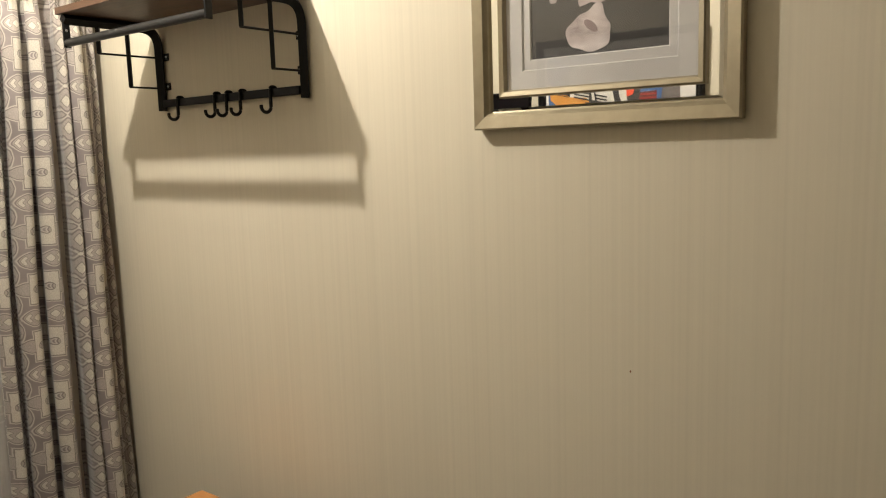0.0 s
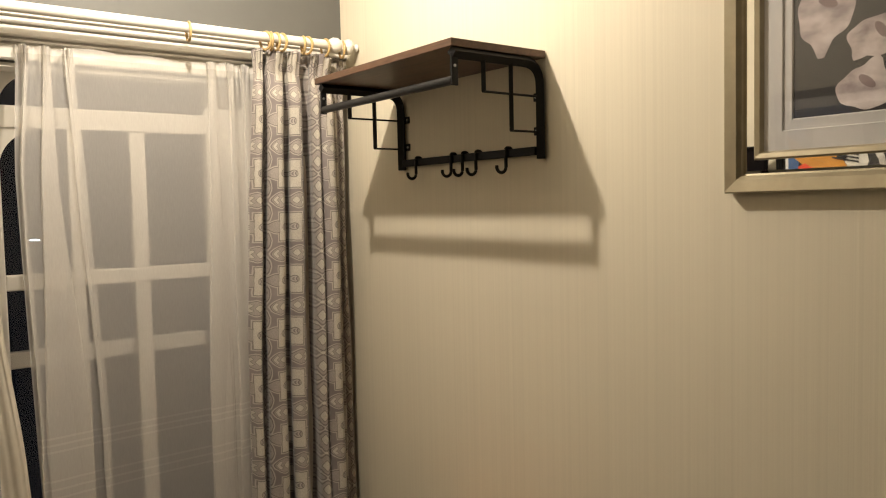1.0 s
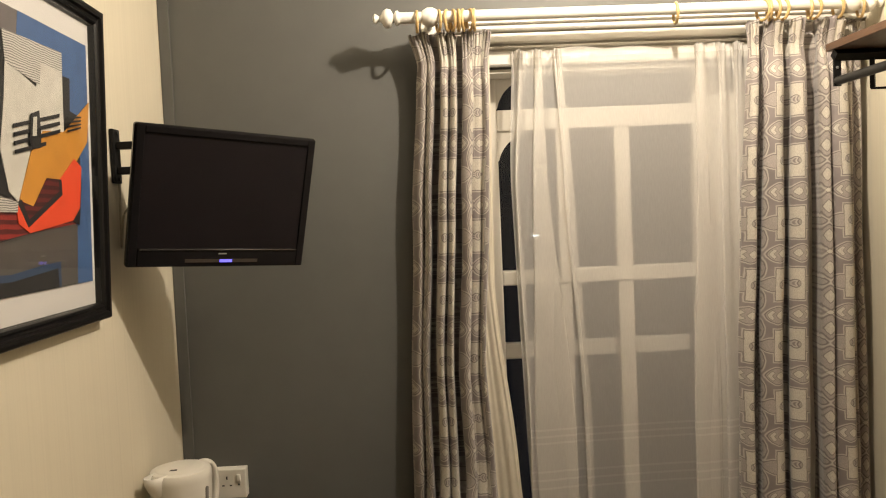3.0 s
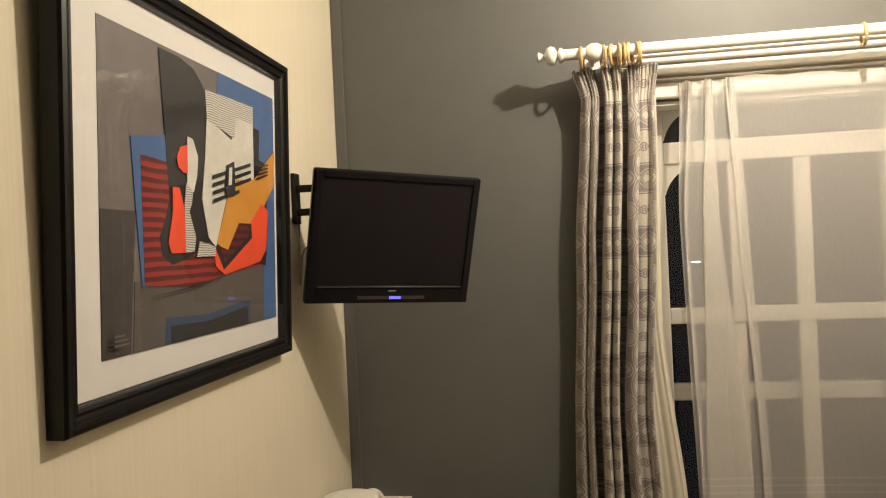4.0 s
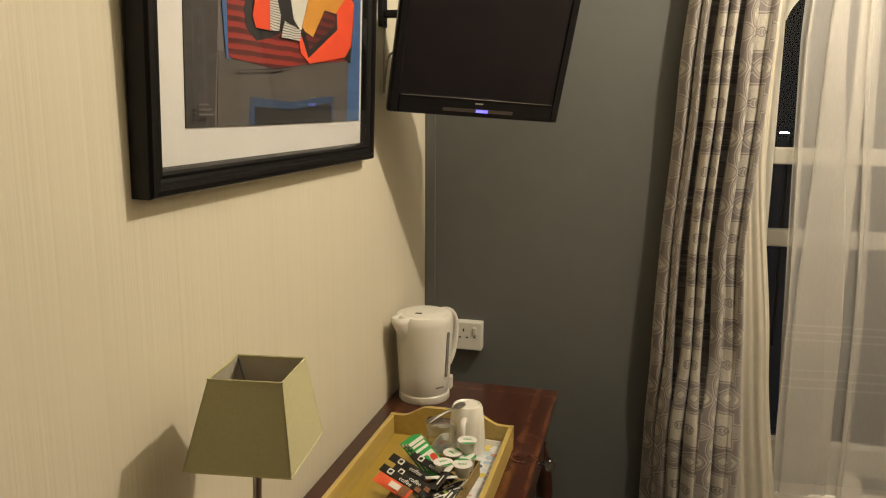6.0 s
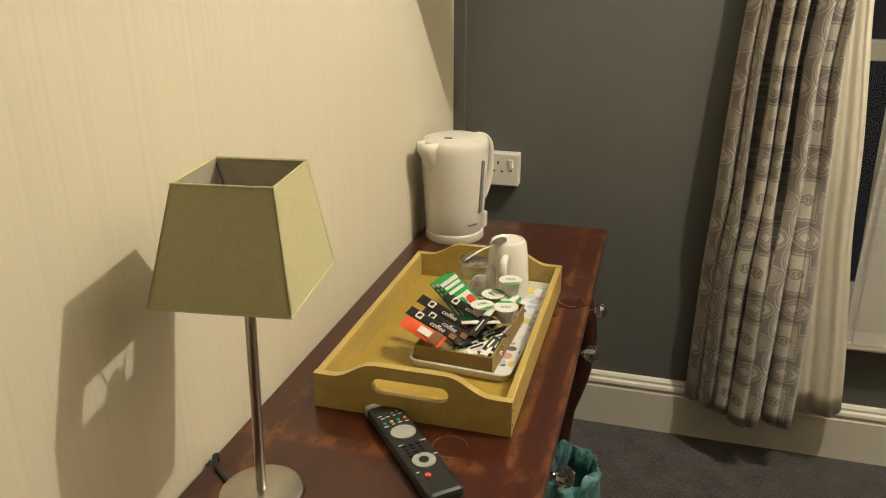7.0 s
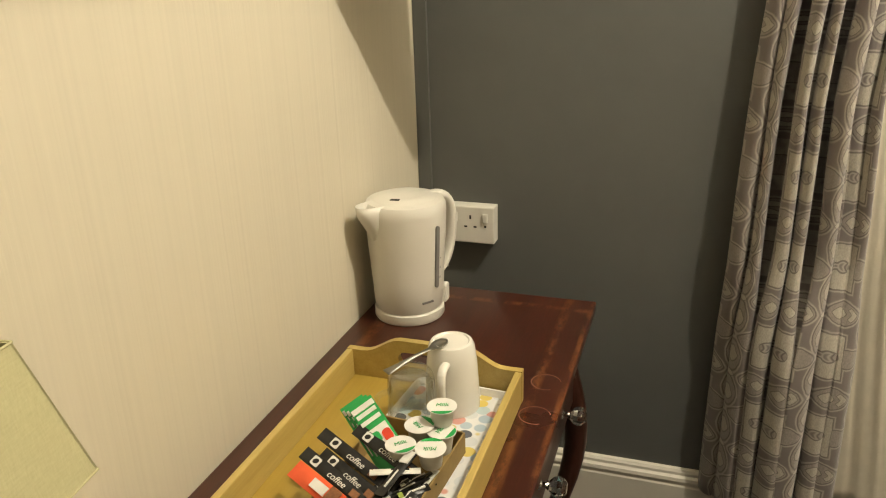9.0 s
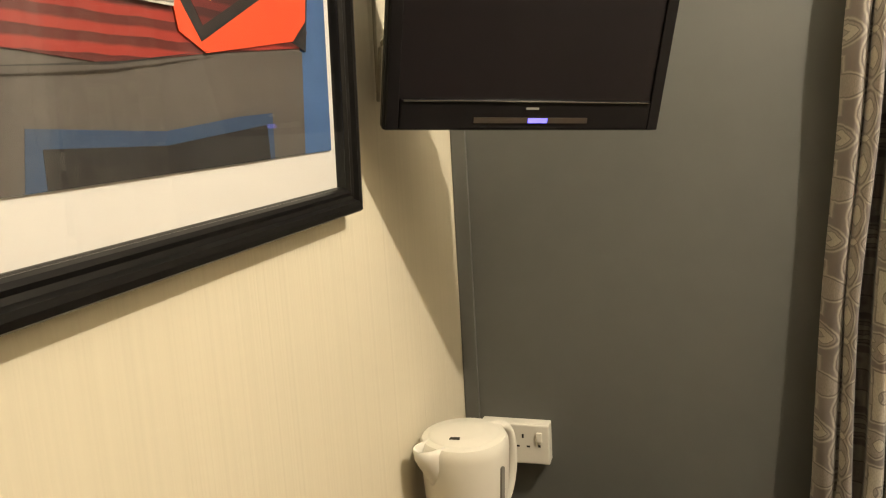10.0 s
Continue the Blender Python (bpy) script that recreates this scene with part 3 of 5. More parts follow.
thicken(part("cloth", draped(((2.020, altered(mid, 1.692, 2.045, 0.60)), (1.952, altered(mid, 1.696, 2.040, 0.30)), (1.935, altered(mid, 1.697, 2.040, 0.32)), (1.86, altered(mid, 1.686, 2.044, 0.75)), (1.50, altered(mid, 1.662, 2.050, 1.0)), (1.05, mid), (0.148, altered(mid, 1.625, 2.062, 1.0, -0.008))), spans=((-0.228, -0.178), (-0.078, -0.004), (0.004, 0.074), (0.076, 0.102), (0.104, 0.176), (0.200, 0.220), (0.250, 0.280)), ruffle=0.007, seed=14), CLOTH, cur), 0.002)
thicken(part("lining", draped(((1.96, [(1.72, -0.045), (1.83, -0.040), (1.94, -0.045), (2.03, -0.040)]), (0.172, [(1.66, -0.045), (1.80, -0.036), (1.94, -0.045), (2.066, -0.040)])), per=12, nz=30, seed=6), LINING, cur, "plain cream curtain lining"), 0.0015)
voile = thing("net_curtain", (1.36, -0.05, 0.35), "white sheer net curtain with a gathered heading", "net curtain")
low_pleats = ((1.030, 1.042), (1.052, 1.165), (1.205, 1.218), (1.530, 1.602), (1.625, 1.655), (1.672, 1.692))
mid_pleats = ((1.014, 1.026), (1.068, 1.112), (1.165, 1.186), (1.556, 1.592), (1.628, 1.654), (1.676, 1.698))
top_pleats = ((1.040, 1.052), (1.088, 1.106), (1.148, 1.166), (1.560, 1.578), (1.628, 1.648), (1.676, 1.692))
part("cloth", draped(((1.974, pleated_line(1.020, 1.735, -0.036, top_pleats)), (1.60, pleated_line(1.004, 1.735, -0.034, mid_pleats)), (0.85, pleated_line(1.022, 1.725, -0.034, low_pleats)), (0.365, pleated_line(1.042, 1.72, -0.034, low_pleats))), per=6, nz=70, seed=21, ruffle=0.013, hem_wave=0.004, flutter=0.001), VOILE, voile)

# ---- television on a wall arm ----
tl, tr, br, bl = Vector((0.110, -0.553, 1.740)), Vector((0.474, -0.303, 1.713)), Vector((0.413, -0.248, 1.388)), Vector((0.048, -0.499, 1.416))
ux = ((tr - tl) + (br - bl)).normalized()
uz = ((tl - bl) + (tr - br))
uz = (uz - uz.dot(ux) * ux).normalized()
uy = uz.cross(ux)
mid = (tl + tr + br + bl) / 4
TV = Matrix((ux, uy, uz)).transposed().to_4x4()
TV.translation = mid
HW, HH = ((tr - tl).length + (br - bl).length) / 4, ((tl - bl).length + (tr - br).length) / 4


def tv_part(name, parent, material, *a, bevel=0.0, label=""):
    b = boxed(*a, bevel=bevel)
    b.transform(TV)
    return part(name, b, material, parent, label)


tv = thing("television", tuple(mid), "small black flat television, switched off, tilted on its arm", "television")
body = tv_part("body", tv, TVBLACK, -HW, HW, 0.0, 0.022, -HH, HH, bevel=0.006)
tv_part("back", tv, TVBLACK, -HW * 0.75, HW * 0.75, 0.0222, 0.065, -HH * 0.75, HH * 0.8, bevel=0.012)
sw, sb, st_ = HW - 0.022, -HH + 0.048, HH - 0.020
tv_part("screen", tv, SCREEN, -sw, sw, -0.0012, 0.0, sb, st_)
for a in ((-HW + 0.003, -sw, -HH + 0.003, HH - 0.003), (sw, HW - 0.003, -HH + 0.003, HH - 0.003)):
    tv_part("bezel", tv, TVBLACK, a[0], a[1], -0.005, 0.0, a[2], a[3], bevel=0.002)
tv_part("bezel", tv, TVBLACK, -sw, sw, -0.005, 0.0, st_, HH - 0.003, bevel=0.002)
tv_part("bezel", tv, TVBLACK, -sw, sw, -0.006, 0.0, -HH + 0.003, sb, bevel=0.003)
# shiny strip added to stand in for the glint on the bezel's bevelled edge
tv_part("glint_line", tv, plain("glint_metal", (0.16, 0.16, 0.16), 0.18, 1.0, bump=0.0), -sw + 0.004, sw - 0.004, -0.0085, -0.0061, sb - 0.004, sb - 0.001, bevel=0.001)
tv_part("speaker_strip", tv, plain("bronze_grille", (0.07, 0.055, 0.045), 0.4, 0.3, scale=80), -HW * 0.40, HW * 0.42, -0.0075, -0.006, -HH + 0.014, -HH + 0.022)
tv_part("power_light", tv, glow("violet_led", (0.16, 0.14, 1.0), 1.3), -HW * 0.02, HW * 0.12, -0.0085, -0.0076, -HH + 0.0145, -HH + 0.0215, label="lit violet power light")
tv_part("maker_mark", tv, plain("silver_print", (0.35, 0.34, 0.33), 0.4, scale=50), -0.008, 0.012, -0.0068, -0.006, -HH + 0.034, -HH + 0.037)
arm = thing("tv_wall_bracket", (0, -0.40, 1.68), "black swivelling metal wall bracket for a television", "bracket")
part("wall_plate", boxed(0.001, 0.012, -0.425, -0.385, 1.615, 1.745, bevel=0.003), IRON, arm)
for z in (1.645, 1.705):
    part("arm", boxed(0.012, 0.085, -0.418, -0.398, z - 0.009, z + 0.009, bevel=0.003), IRON, arm)
part("pivot", lathe(bmesh.new(), [(0, 1.63), (0.014, 1.63), (0.014, 1.72), (0, 1.72)], Matrix.Translation((0.095, -0.408, 0))), IRON, arm)
back = TV @ Vector((0, 0.066, 0.05))
part("arm", tube(bmesh.new(), [(0.095, -0.408, 1.672), tuple(back)], 0.012, 10), IRON, arm)
part("screw", lathe(bmesh.new(), [(0, 0), (0.005, 0), (0.004, 0.003), (0, 0.003)], Matrix.Translation((0.012, -0.405, 1.735)) @ ALONG, 10), GUNMETAL, arm)
part("screw", lathe(bmesh.new(), [(0, 0), (0.005, 0), (0.004, 0.003), (0, 0.003)], Matrix.Translation((0.012, -0.405, 1.625)) @ ALONG, 10), GUNMETAL, arm)
tagged(part("tv_cable", tube(bmesh.new(), rounded([(0.10, -0.36, 1.60), (0.02, -0.41, 1.55), (0.006, -0.40, 1.45), (0.006, -0.39, 1.62)], 0.02), 0.003, 6), plain("cream_cable", (0.55, 0.5, 0.38), 0.5, scale=50)), "thin cream cable looped behind the television", "cable")


# ---- pictures ----
def frame_ring(bm, m, u0, u1, v0, v1, prof):
    """A mitred frame in the plane of m: prof holds (inset, height) pairs, from the outer back to the inner back."""
    loops = []
    for d, h in prof:
        loops.append([bm.verts.new(m @ Vector(p)) for p in ((u0 + d, v0 + d, h), (u1 - d, v0 + d, h), (u1 - d, v1 - d, h), (u0 + d, v1 - d, h))])
    loops.append(loops[0])
    for a, b in zip(loops, loops[1:]):
        for k in range(4):
            bm.faces.new((a[k], a[(k + 1) % 4], b[(k + 1) % 4], b[k]))
    bmesh.ops.recalc_face_normals(bm, faces=bm.faces[:])
    return bm


def striped(name, a, b, freq, axis=2, duty=0.5, wob=0.4):
    n = Nodes(name)
    sep = n.add("ShaderNodeSeparateXYZ", Vector=n.coords())
    w = n.math("MULTIPLY", n.noise(18, detail=3), wob)
    f = n.math("FRACT", n.math("ADD", n.math("MULTIPLY", sep.outputs[axis], freq), w))
    k = n.ramp(f, [(duty - 0.08, (0, 0, 0)), (duty + 0.08, (1, 1, 1))])
    n.set(Base_Color=n.mix(k, a, b), Roughness=0.7)
    return n.m


def printed(name, color):
    return plain("print_" + name, color, 0.7, vary=0.14, scale=26, bump=0.0)


PU, PV = 0.670, 0.503
lean = math.atan2(0.016, 0.503)
PM = Matrix(((0, math.sin(lean), math.cos(lean), 0.013), (1, 0, 0, -1.267), (0, math.cos(lean), -math.sin(lean), 1.397), (0, 0, 0, 1)))
art = thing("framed_print", (0.013, -0.93, 1.31), "large cubist still-life print with guitar in a wide black frame", "picture")
part("frame", frame_ring(bmesh.new(), PM, -0.108, 0.722, -0.087, 0.586, [(0, -0.011), (0, 0.016), (0.003, 0.021), (0.010, 0.023), (0.016, 0.022), (0.019, 0.016), (0.024, 0.014), (0.029, 0.016), (0.033, 0.012), (0.037, 0.003), (0.037, -0.011)]), BLACKFRAME, art)
part("backing", slab(bmesh.new(), [(-0.072, -0.051), (0.686, -0.051), (0.686, 0.550), (-0.072, 0.550)], PM @ Matrix.Translation((0, 0, -0.011)), 0.005), plain("backing_board", (0.2, 0.15, 0.1), 0.9), art)
part("mat", slab(bmesh.new(), [(-0.0715, -0.0505), (0.6855, -0.0505), (0.6855, 0.5495), (-0.0715, 0.5495)], PM @ Matrix.Translation((0, 0, -0.006)), 0.0055), MATBOARD, art)
GREYS = printed("taupe", (0.155, 0.135, 0.130))
BLUE, BLACK, DGREY = printed("blue", (0.055, 0.125, 0.30)), printed("black", (0.018, 0.017, 0.018)), printed("charcoal", (0.048, 0.042, 0.042))
RED, OCHRE, ORANGE = striped("print_red", (0.30, 0.026, 0.018), (0.10, 0.012, 0.010), 62), printed("ochre", (0.60, 0.27, 0.035)), printed("orange", (0.78, 0.075, 0.022))
PALE, HATCH = printed("off_white", (0.66, 0.64, 0.58)), striped("print_hatching", (0.62, 0.60, 0.55), (0.20, 0.19, 0.18), 230, duty=0.62, wob=2.6)
MAROON, SLATE, DBLUE = striped("print_maroon", (0.13, 0.014, 0.014), (0.05, 0.008, 0.008), 62), printed("slate", (0.10, 0.088, 0.080)), printed("dark_blue", (0.03, 0.06, 0.13))
layer = [0]


def shape(material, pts, lift=None):
    layer[0] += 1
    z = 0.0004 + 0.0003 * layer[0]
    part("print_shape", slab(bmesh.new(), [(u * PU, v * PV) for u, v in pts], PM @ Matrix.Translation((0, 0, z - 0.0012)), 0.0012), material, art)


shape(GREYS, [(0, 0), (1, 0), (1, 1), (0, 1)])
shape(DGREY, [(0, 0), (0.11, 0), (0.14, 0.44), (0, 0.44)])
shape(BLUE, [(0.58, 1), (1, 1), (1, 0), (0.89, 0), (0.90, 0.5), (0.82, 0.62), (0.82, 0.91), (0.57, 0.91)])
shape(SLATE, [(0.12, 0), (0.89, 0), (0.90, 0.24), (0.13, 0.22)])
shape(DBLUE, [(0.26, 0), (0.78, 0), (0.78, 0.10), (0.68, 0.095), (0.5, 0.075), (0.27, 0.09)])
shape(BLACK, [(0.29, 0), (0.765, 0), (0.76, 0.075), (0.5, 0.05), (0.29, 0.06)])
shape(BLUE, [(0.12, 0.67), (0.28, 0.70), (0.29, 0.6), (0.18, 0.2), (0.16, 0.2), (0.14, 0.42)])
shape(RED, [(0.16, 0.62), (0.30, 0.61), (0.30, 0.40), (0.5, 0.31), (0.92, 0.29), (0.91, 0.25), (0.6, 0.215), (0.4, 0.185), (0.17, 0.205)])
shape(BLACK, [(0.25, 0.985), (0.35, 0.985), (0.43, 0.965), (0.48, 0.92), (0.50, 0.80), (0.48, 0.59), (0.46, 0.50), (0.51, 0.34), (0.45, 0.35), (0.42, 0.30), (0.36, 0.28), (0.30, 0.265), (0.25, 0.30), (0.24, 0.36), (0.27, 0.42), (0.29, 0.49), (0.28, 0.63)])
shape(BLACK, [(0.82, 0.83), (0.87, 0.83), (0.865, 0.70), (0.92, 0.69), (0.93, 0.4), (0.91, 0.24), (0.80, 0.28), (0.78, 0.6)])
shape(PALE, [(0.50, 0.81), (0.66, 0.75), (0.70, 0.86), (0.82, 0.85), (0.82, 0.60), (0.69, 0.58), (0.62, 0.52), (0.545, 0.325), (0.50, 0.36), (0.465, 0.50), (0.49, 0.68)])
shape(HATCH, [(0.49, 0.91), (0.82, 0.92), (0.82, 0.84), (0.69, 0.845), (0.68, 0.76), (0.50, 0.80)])
shape(OCHRE, [(1.0, 0.76), (0.98, 0.59), (0.88, 0.48), (0.78, 0.40), (0.70, 0.41), (0.625, 0.30), (0.575, 0.31), (0.55, 0.34), (0.62, 0.51), (0.69, 0.595), (0.82, 0.61)])
shape(ORANGE, [(0.88, 0.51), (0.93, 0.48), (0.91, 0.31), (0.86, 0.26), (0.60, 0.215), (0.54, 0.25), (0.53, 0.31), (0.56, 0.33), (0.62, 0.31), (0.70, 0.42), (0.78, 0.42)])
shape(BLACK, [(0.535, 0.325), (0.56, 0.335), (0.595, 0.265), (0.775, 0.375), (0.77, 0.42), (0.79, 0.42), (0.795, 0.36), (0.59, 0.235)])
shape(MAROON, [(0.56, 0.328), (0.62, 0.312), (0.70, 0.42), (0.77, 0.42), (0.775, 0.375), (0.595, 0.265)])
shape(ORANGE, [(0.30, 0.53), (0.335, 0.53), (0.36, 0.46), (0.362, 0.305), (0.29, 0.305), (0.275, 0.34), (0.30, 0.45)])
shape(HATCH, [(0.37, 0.55), (0.41, 0.55), (0.40, 0.48), (0.385, 0.45), (0.42, 0.36), (0.41, 0.31), (0.362, 0.305), (0.36, 0.47)])
shape(PALE, [(0.38, 0.715), (0.41, 0.71), (0.438, 0.65), (0.43, 0.58), (0.41, 0.52), (0.375, 0.545)])
shape(ORANGE, [(0.378, 0.685), (0.34, 0.67), (0.322, 0.635), (0.33, 0.60), (0.355, 0.585), (0.378, 0.583)])
shape(HATCH, [(0.44, 0.345), (0.535, 0.325), (0.53, 0.29), (0.42, 0.29)])
for k in range(4):
    v = 0.595 - 0.03 * k
    shape(BLACK, [(0.525, v), (0.525, v - 0.014), (0.785 - 0.03 * (k == 3) - 0.06 * (k == 3), v + 0.066 - 0.03 * (k == 3)), (0.785 - 0.09 * (k == 3), v + 0.080 - 0.03 * (k == 3))])
shape(BLACK, [(0.60, 0.54), (0.62, 0.52), (0.665, 0.53), (0.665, 0.60), (0.66, 0.665), (0.615, 0.645)])
shape(PALE, [(0.617, 0.565), (0.64, 0.57), (0.645, 0.64), (0.625, 0.635)])
for k in range(4):
    shape(BLACK, [(0.83, 0.618 + 0.018 * k), (0.83, 0.610 + 0.018 * k), (0.92, 0.638 + 0.014 * k), (0.92, 0.645 + 0.014 * k)])
shape(BLACK, [(0.18, 0.168), (0.42, 0.19), (0.62, 0.222), (0.40, 0.183)])
for k in range(3):
    shape(GREYS, [(0.025, 0.035 + 0.014 * k), (0.085 - 0.01 * k, 0.035 + 0.014 * k), (0.085 - 0.01 * k, 0.040 + 0.014 * k), (0.025, 0.040 + 0.014 * k)])
g = part("glass", slab(bmesh.new(), [(-0.0710, -0.050), (0.685, -0.050), (0.685, 0.549), (-0.0710, 0.549)], PM @ Matrix.Translation((0, 0, 0.0115)), 0.0015), PANE, art)
g.visible_shadow = False

# lilies between mirror borders
SILVER = plain("champagne_silver_leaf", (0.37, 0.32, 0.22), 0.38, 0.55, vary=0.12, scale=30, bump=0.2)
n = Nodes("mirror")
n.set(Base_Color=(0.92, 0.92, 0.90), Metallic=1.0, Roughness=0.012)
MIRROR = n.m
LW, LH = 0.560, 0.72
LM = Matrix(((0, 0, -1, W - 0.004), (-1, 0, 0, -1.567), (0, 1, 0, 1.513), (0, 0, 0, 1)))
lil = thing("framed_flower_picture", (W - 0.004, -1.85, 1.51), "white lilies photograph in a silver frame with mirror border", "picture")
part("frame", frame_ring(bmesh.new(), LM, 0, LW, 0, LH, [(0, 0), (0, 0.020), (0.003, 0.026), (0.026, 0.022), (0.034, 0.014), (0.034, 0.0)]), SILVER, lil)
part("mirror_border", frame_ring(bmesh.new(), LM, 0.034, LW - 0.034, 0.034, LH - 0.034, [(0, 0.002), (0, 0.007), (0.009, 0.010), (0.030, 0.010), (0.030, 0.002)]), MIRROR, lil, "bevelled mirror border")
part("inner_frame", frame_ring(bmesh.new(), LM, 0.064, LW - 0.064, 0.064, LH - 0.064, [(0, 0.002), (0, 0.020), (0.003, 0.023), (0.012, 0.021), (0.016, 0.012), (0.016, 0.002)]), SILVER, lil)
part("mat", frame_ring(bmesh.new(), LM, 0.080, LW - 0.080, 0.080, LH - 0.080, [(0, 0.003), (0, 0.0105), (0.036, 0.0105), (0.038, 0.008), (0.038, 0.003)]), GREYMAT, lil)
part("inner_mat", frame_ring(bmesh.new(), LM, 0.1105, LW - 0.1105, 0.1135, LH - 0.1135, [(0, 0.002), (0, 0.007), (0.023, 0.007), (0.025, 0.005), (0.025, 0.002)]), GREYMAT, lil)
part("photograph", slab(bmesh.new(), [(0.125, 0.130), (LW - 0.125, 0.130), (LW - 0.125, LH - 0.130), (0.125, LH - 0.130)], LM @ Matrix.Translation((0, 0, 0.0025)), 0.001), plain("print_dark_background", (0.022, 0.019, 0.018), 0.5, vary=0.3, scale=8, bump=0.0), lil)


def petal_material():
    n = Nodes("lily_petal_print")
    f = n.noise(16, (1, 1, 1.6), 3)
    n.set(Base_Color=n.ramp(f, [(0.28, (0.24, 0.19, 0.19)), (0.5, (0.52, 0.45, 0.44)), (0.72, (0.72, 0.66, 0.64))]), Roughness=0.6)
    return n.m


PETAL = petal_material()
THROAT = printed("throat", (0.24, 0.18, 0.18))
VEIN = printed("petal_edge", (0.62, 0.56, 0.54))
lvl = 0.0036
for cu, cv, r, tip, sq in ((0.192, 0.325, 0.056, -1.65, 1.1), (0.264, 0.180, 0.052, 1.25, 0.80), (0.282, 0.268, 0.050, -2.2, 0.75), (0.362, 0.282, 0.044, -2.6, 0.7), (0.250, 0.385, 0.050, 2.6, 0.9), (0.355, 0.400, 0.050, 0.6, 0.95), (0.210, 0.470, 0.048, -1.2, 1.0), (0.320, 0.500, 0.050, 1.9, 0.9)):
    pts = []
    for k in range(40):
        a = 2 * math.pi * k / 40
        d = (a - tip + math.pi) % (2 * math.pi) - math.pi
        rr = r * (0.92 + 0.42 * math.exp(-(d / 0.22) ** 2) + 0.06 * math.sin(3 * a + cu * 40) + 0.03 * math.sin(7 * a))
        pts.append((min(max(cu + rr * math.cos(a), 0.137), LW - 0.137), cv + sq * rr * math.sin(a)))
    flower = part("printed_lily", slab(bmesh.new(), pts, LM @ Matrix.Translation((0, 0, lvl)), 0.0004), PETAL, lil)
    part("throat", slab(bmesh.new(), ellipse(cu + 0.12 * r - 0.12 * r * math.cos(tip), cv + 0.28 * r * math.sin(abs(tip)) * sq, r * 0.34, r * 0.15, 20, tip + 1.2), LM @ Matrix.Translation((0, 0, lvl + 0.0004)), 0.0003), THROAT, flower)
    lvl += 0.0003
g = part("glass", slab(bmesh.new(), [(0.079, 0.079), (LW - 0.079, 0.079), (LW - 0.079, LH - 0.079), (0.079, LH - 0.079)], LM @ Matrix.Translation((0, 0, 0.012)), 0.0015), PANE, lil)
g.visible_shadow = False

# ---- coat rack ----
rack = thing("coat_rack", (W, -0.71, 1.62), "wall coat rack, black iron with dark wooden shelf and hooks", "coat rack")
part("shelf", boxed(1.770, W - 0.002, -1.040, -0.368, 1.874, 1.893, bevel=0.0015), SHELFWOOD, rack, "dark rustic wooden shelf board")
for y in (-0.392, -1.030):
    side = part("side_bracket", tube(bmesh.new(), rounded([(W - 0.013, y, 1.617), (W - 0.013, y, 1.862), (1.778, y, 1.862)], 0.06, 8), 0.0155, 4), IRON, rack)
    for xw, zw in ((1.966, 1.685), (1.876, 1.776)):
        part("side_bar", tube(bmesh.new(), [(xw, y, 1.850), (xw, y, zw)], 0.0075, 4), IRON, side)
        part("side_wire", tube(bmesh.new(), [(xw - 0.004, y, zw), (W - 0.02, y, zw)], 0.0032, 6), IRON, side)
    inn = 1 if y < -0.7 else -1
    for z in (1.778, 1.690):
        tab = part("fixing_tab", boxed(W - 0.005, W - 0.001, min(y + inn * 0.010, y + inn * 0.034), max(y + inn * 0.010, y + inn * 0.034), z - 0.011, z + 0.011, bevel=0.002), IRON, side)
        part("bolt", lathe(bmesh.new(), [(0, 0), (0.004, 0), (0.003, 0.003), (0, 0.0035)], Matrix.Translation((W - 0.005, y + inn * 0.024, z)) @ Matrix.Rotation(radians(-90), 4, "Y"), 10), plain("zinc", (0.5, 0.5, 0.5), 0.35, 0.9), side)
    part("rod_holder", boxed(1.776, 1.795, y - 0.003, y + 0.003, 1.784, 1.860, bevel=0.001), IRON, rack)
    part("screw", lathe(bmesh.new(), [(0, 0), (0.004, 0), (0.003, 0.002), (0, 0.0025)], Matrix.Translation((1.785, y - 0.003, 1.83)) @ Matrix.Rotation(radians(90), 4, "X"), 10), plain("zinc_screw", (0.55, 0.55, 0.55), 0.35, 0.9), rack)
smooth(part("hanging_rod", tube(bmesh.new(), [(1.786, -1.027, 1.797), (1.786, -0.395, 1.797)], 0.011, 16), GUNMETAL, rack))
part("rail", boxed(W - 0.022, W - 0.008, -1.016, -0.406, 1.627, 1.649, bevel=0.0015), IRON, rack)
for y in (-0.488, -0.667, -0.721, -0.782, -0.909):
    path = rounded([(W - 0.006, y, 1.640), (W - 0.006, y, 1.653), (W - 0.026, y, 1.653), (W - 0.026, y, 1.600)], 0.007, 4) + [(W - 0.040 + 0.014 * math.cos(a), y + 0.002 * a, 1.600 - 0.014 * math.sin(a)) for a in np.linspace(0.2, 3.5, 9)]
    smooth(part("hook", tube(bmesh.new(), path, 0.0048, 8), IRON, rack), 50)

# ---- dressing table ----
desk = thing("dressing_table", (0.22, -0.9, 0), "worn red mahogany dressing table with crystal drawer knobs", "dressing table")
DX, DY0, DY1, DZ = 0.437, -1.62, -0.186, 0.656
bmt = boxed(0.004, DX, DY0, DY1, DZ - 0.0212, DZ, bevel=0.003)
part("top_board", bmt, DESKWOOD, desk)
part("under_moulding", boxed(0.010, DX - 0.010, DY0 + 0.010, DY1 - 0.010, DZ - 0.034, DZ - 0.0215, bevel=0.004), DESKDARK, desk)
part("carcass", boxed(0.015, 0.405, DY0 + 0.02, DY1 - 0.02, 0.505, DZ - 0.0345, bevel=0.003), DESKDARK, desk)
CRYSTAL = Nodes("crystal")
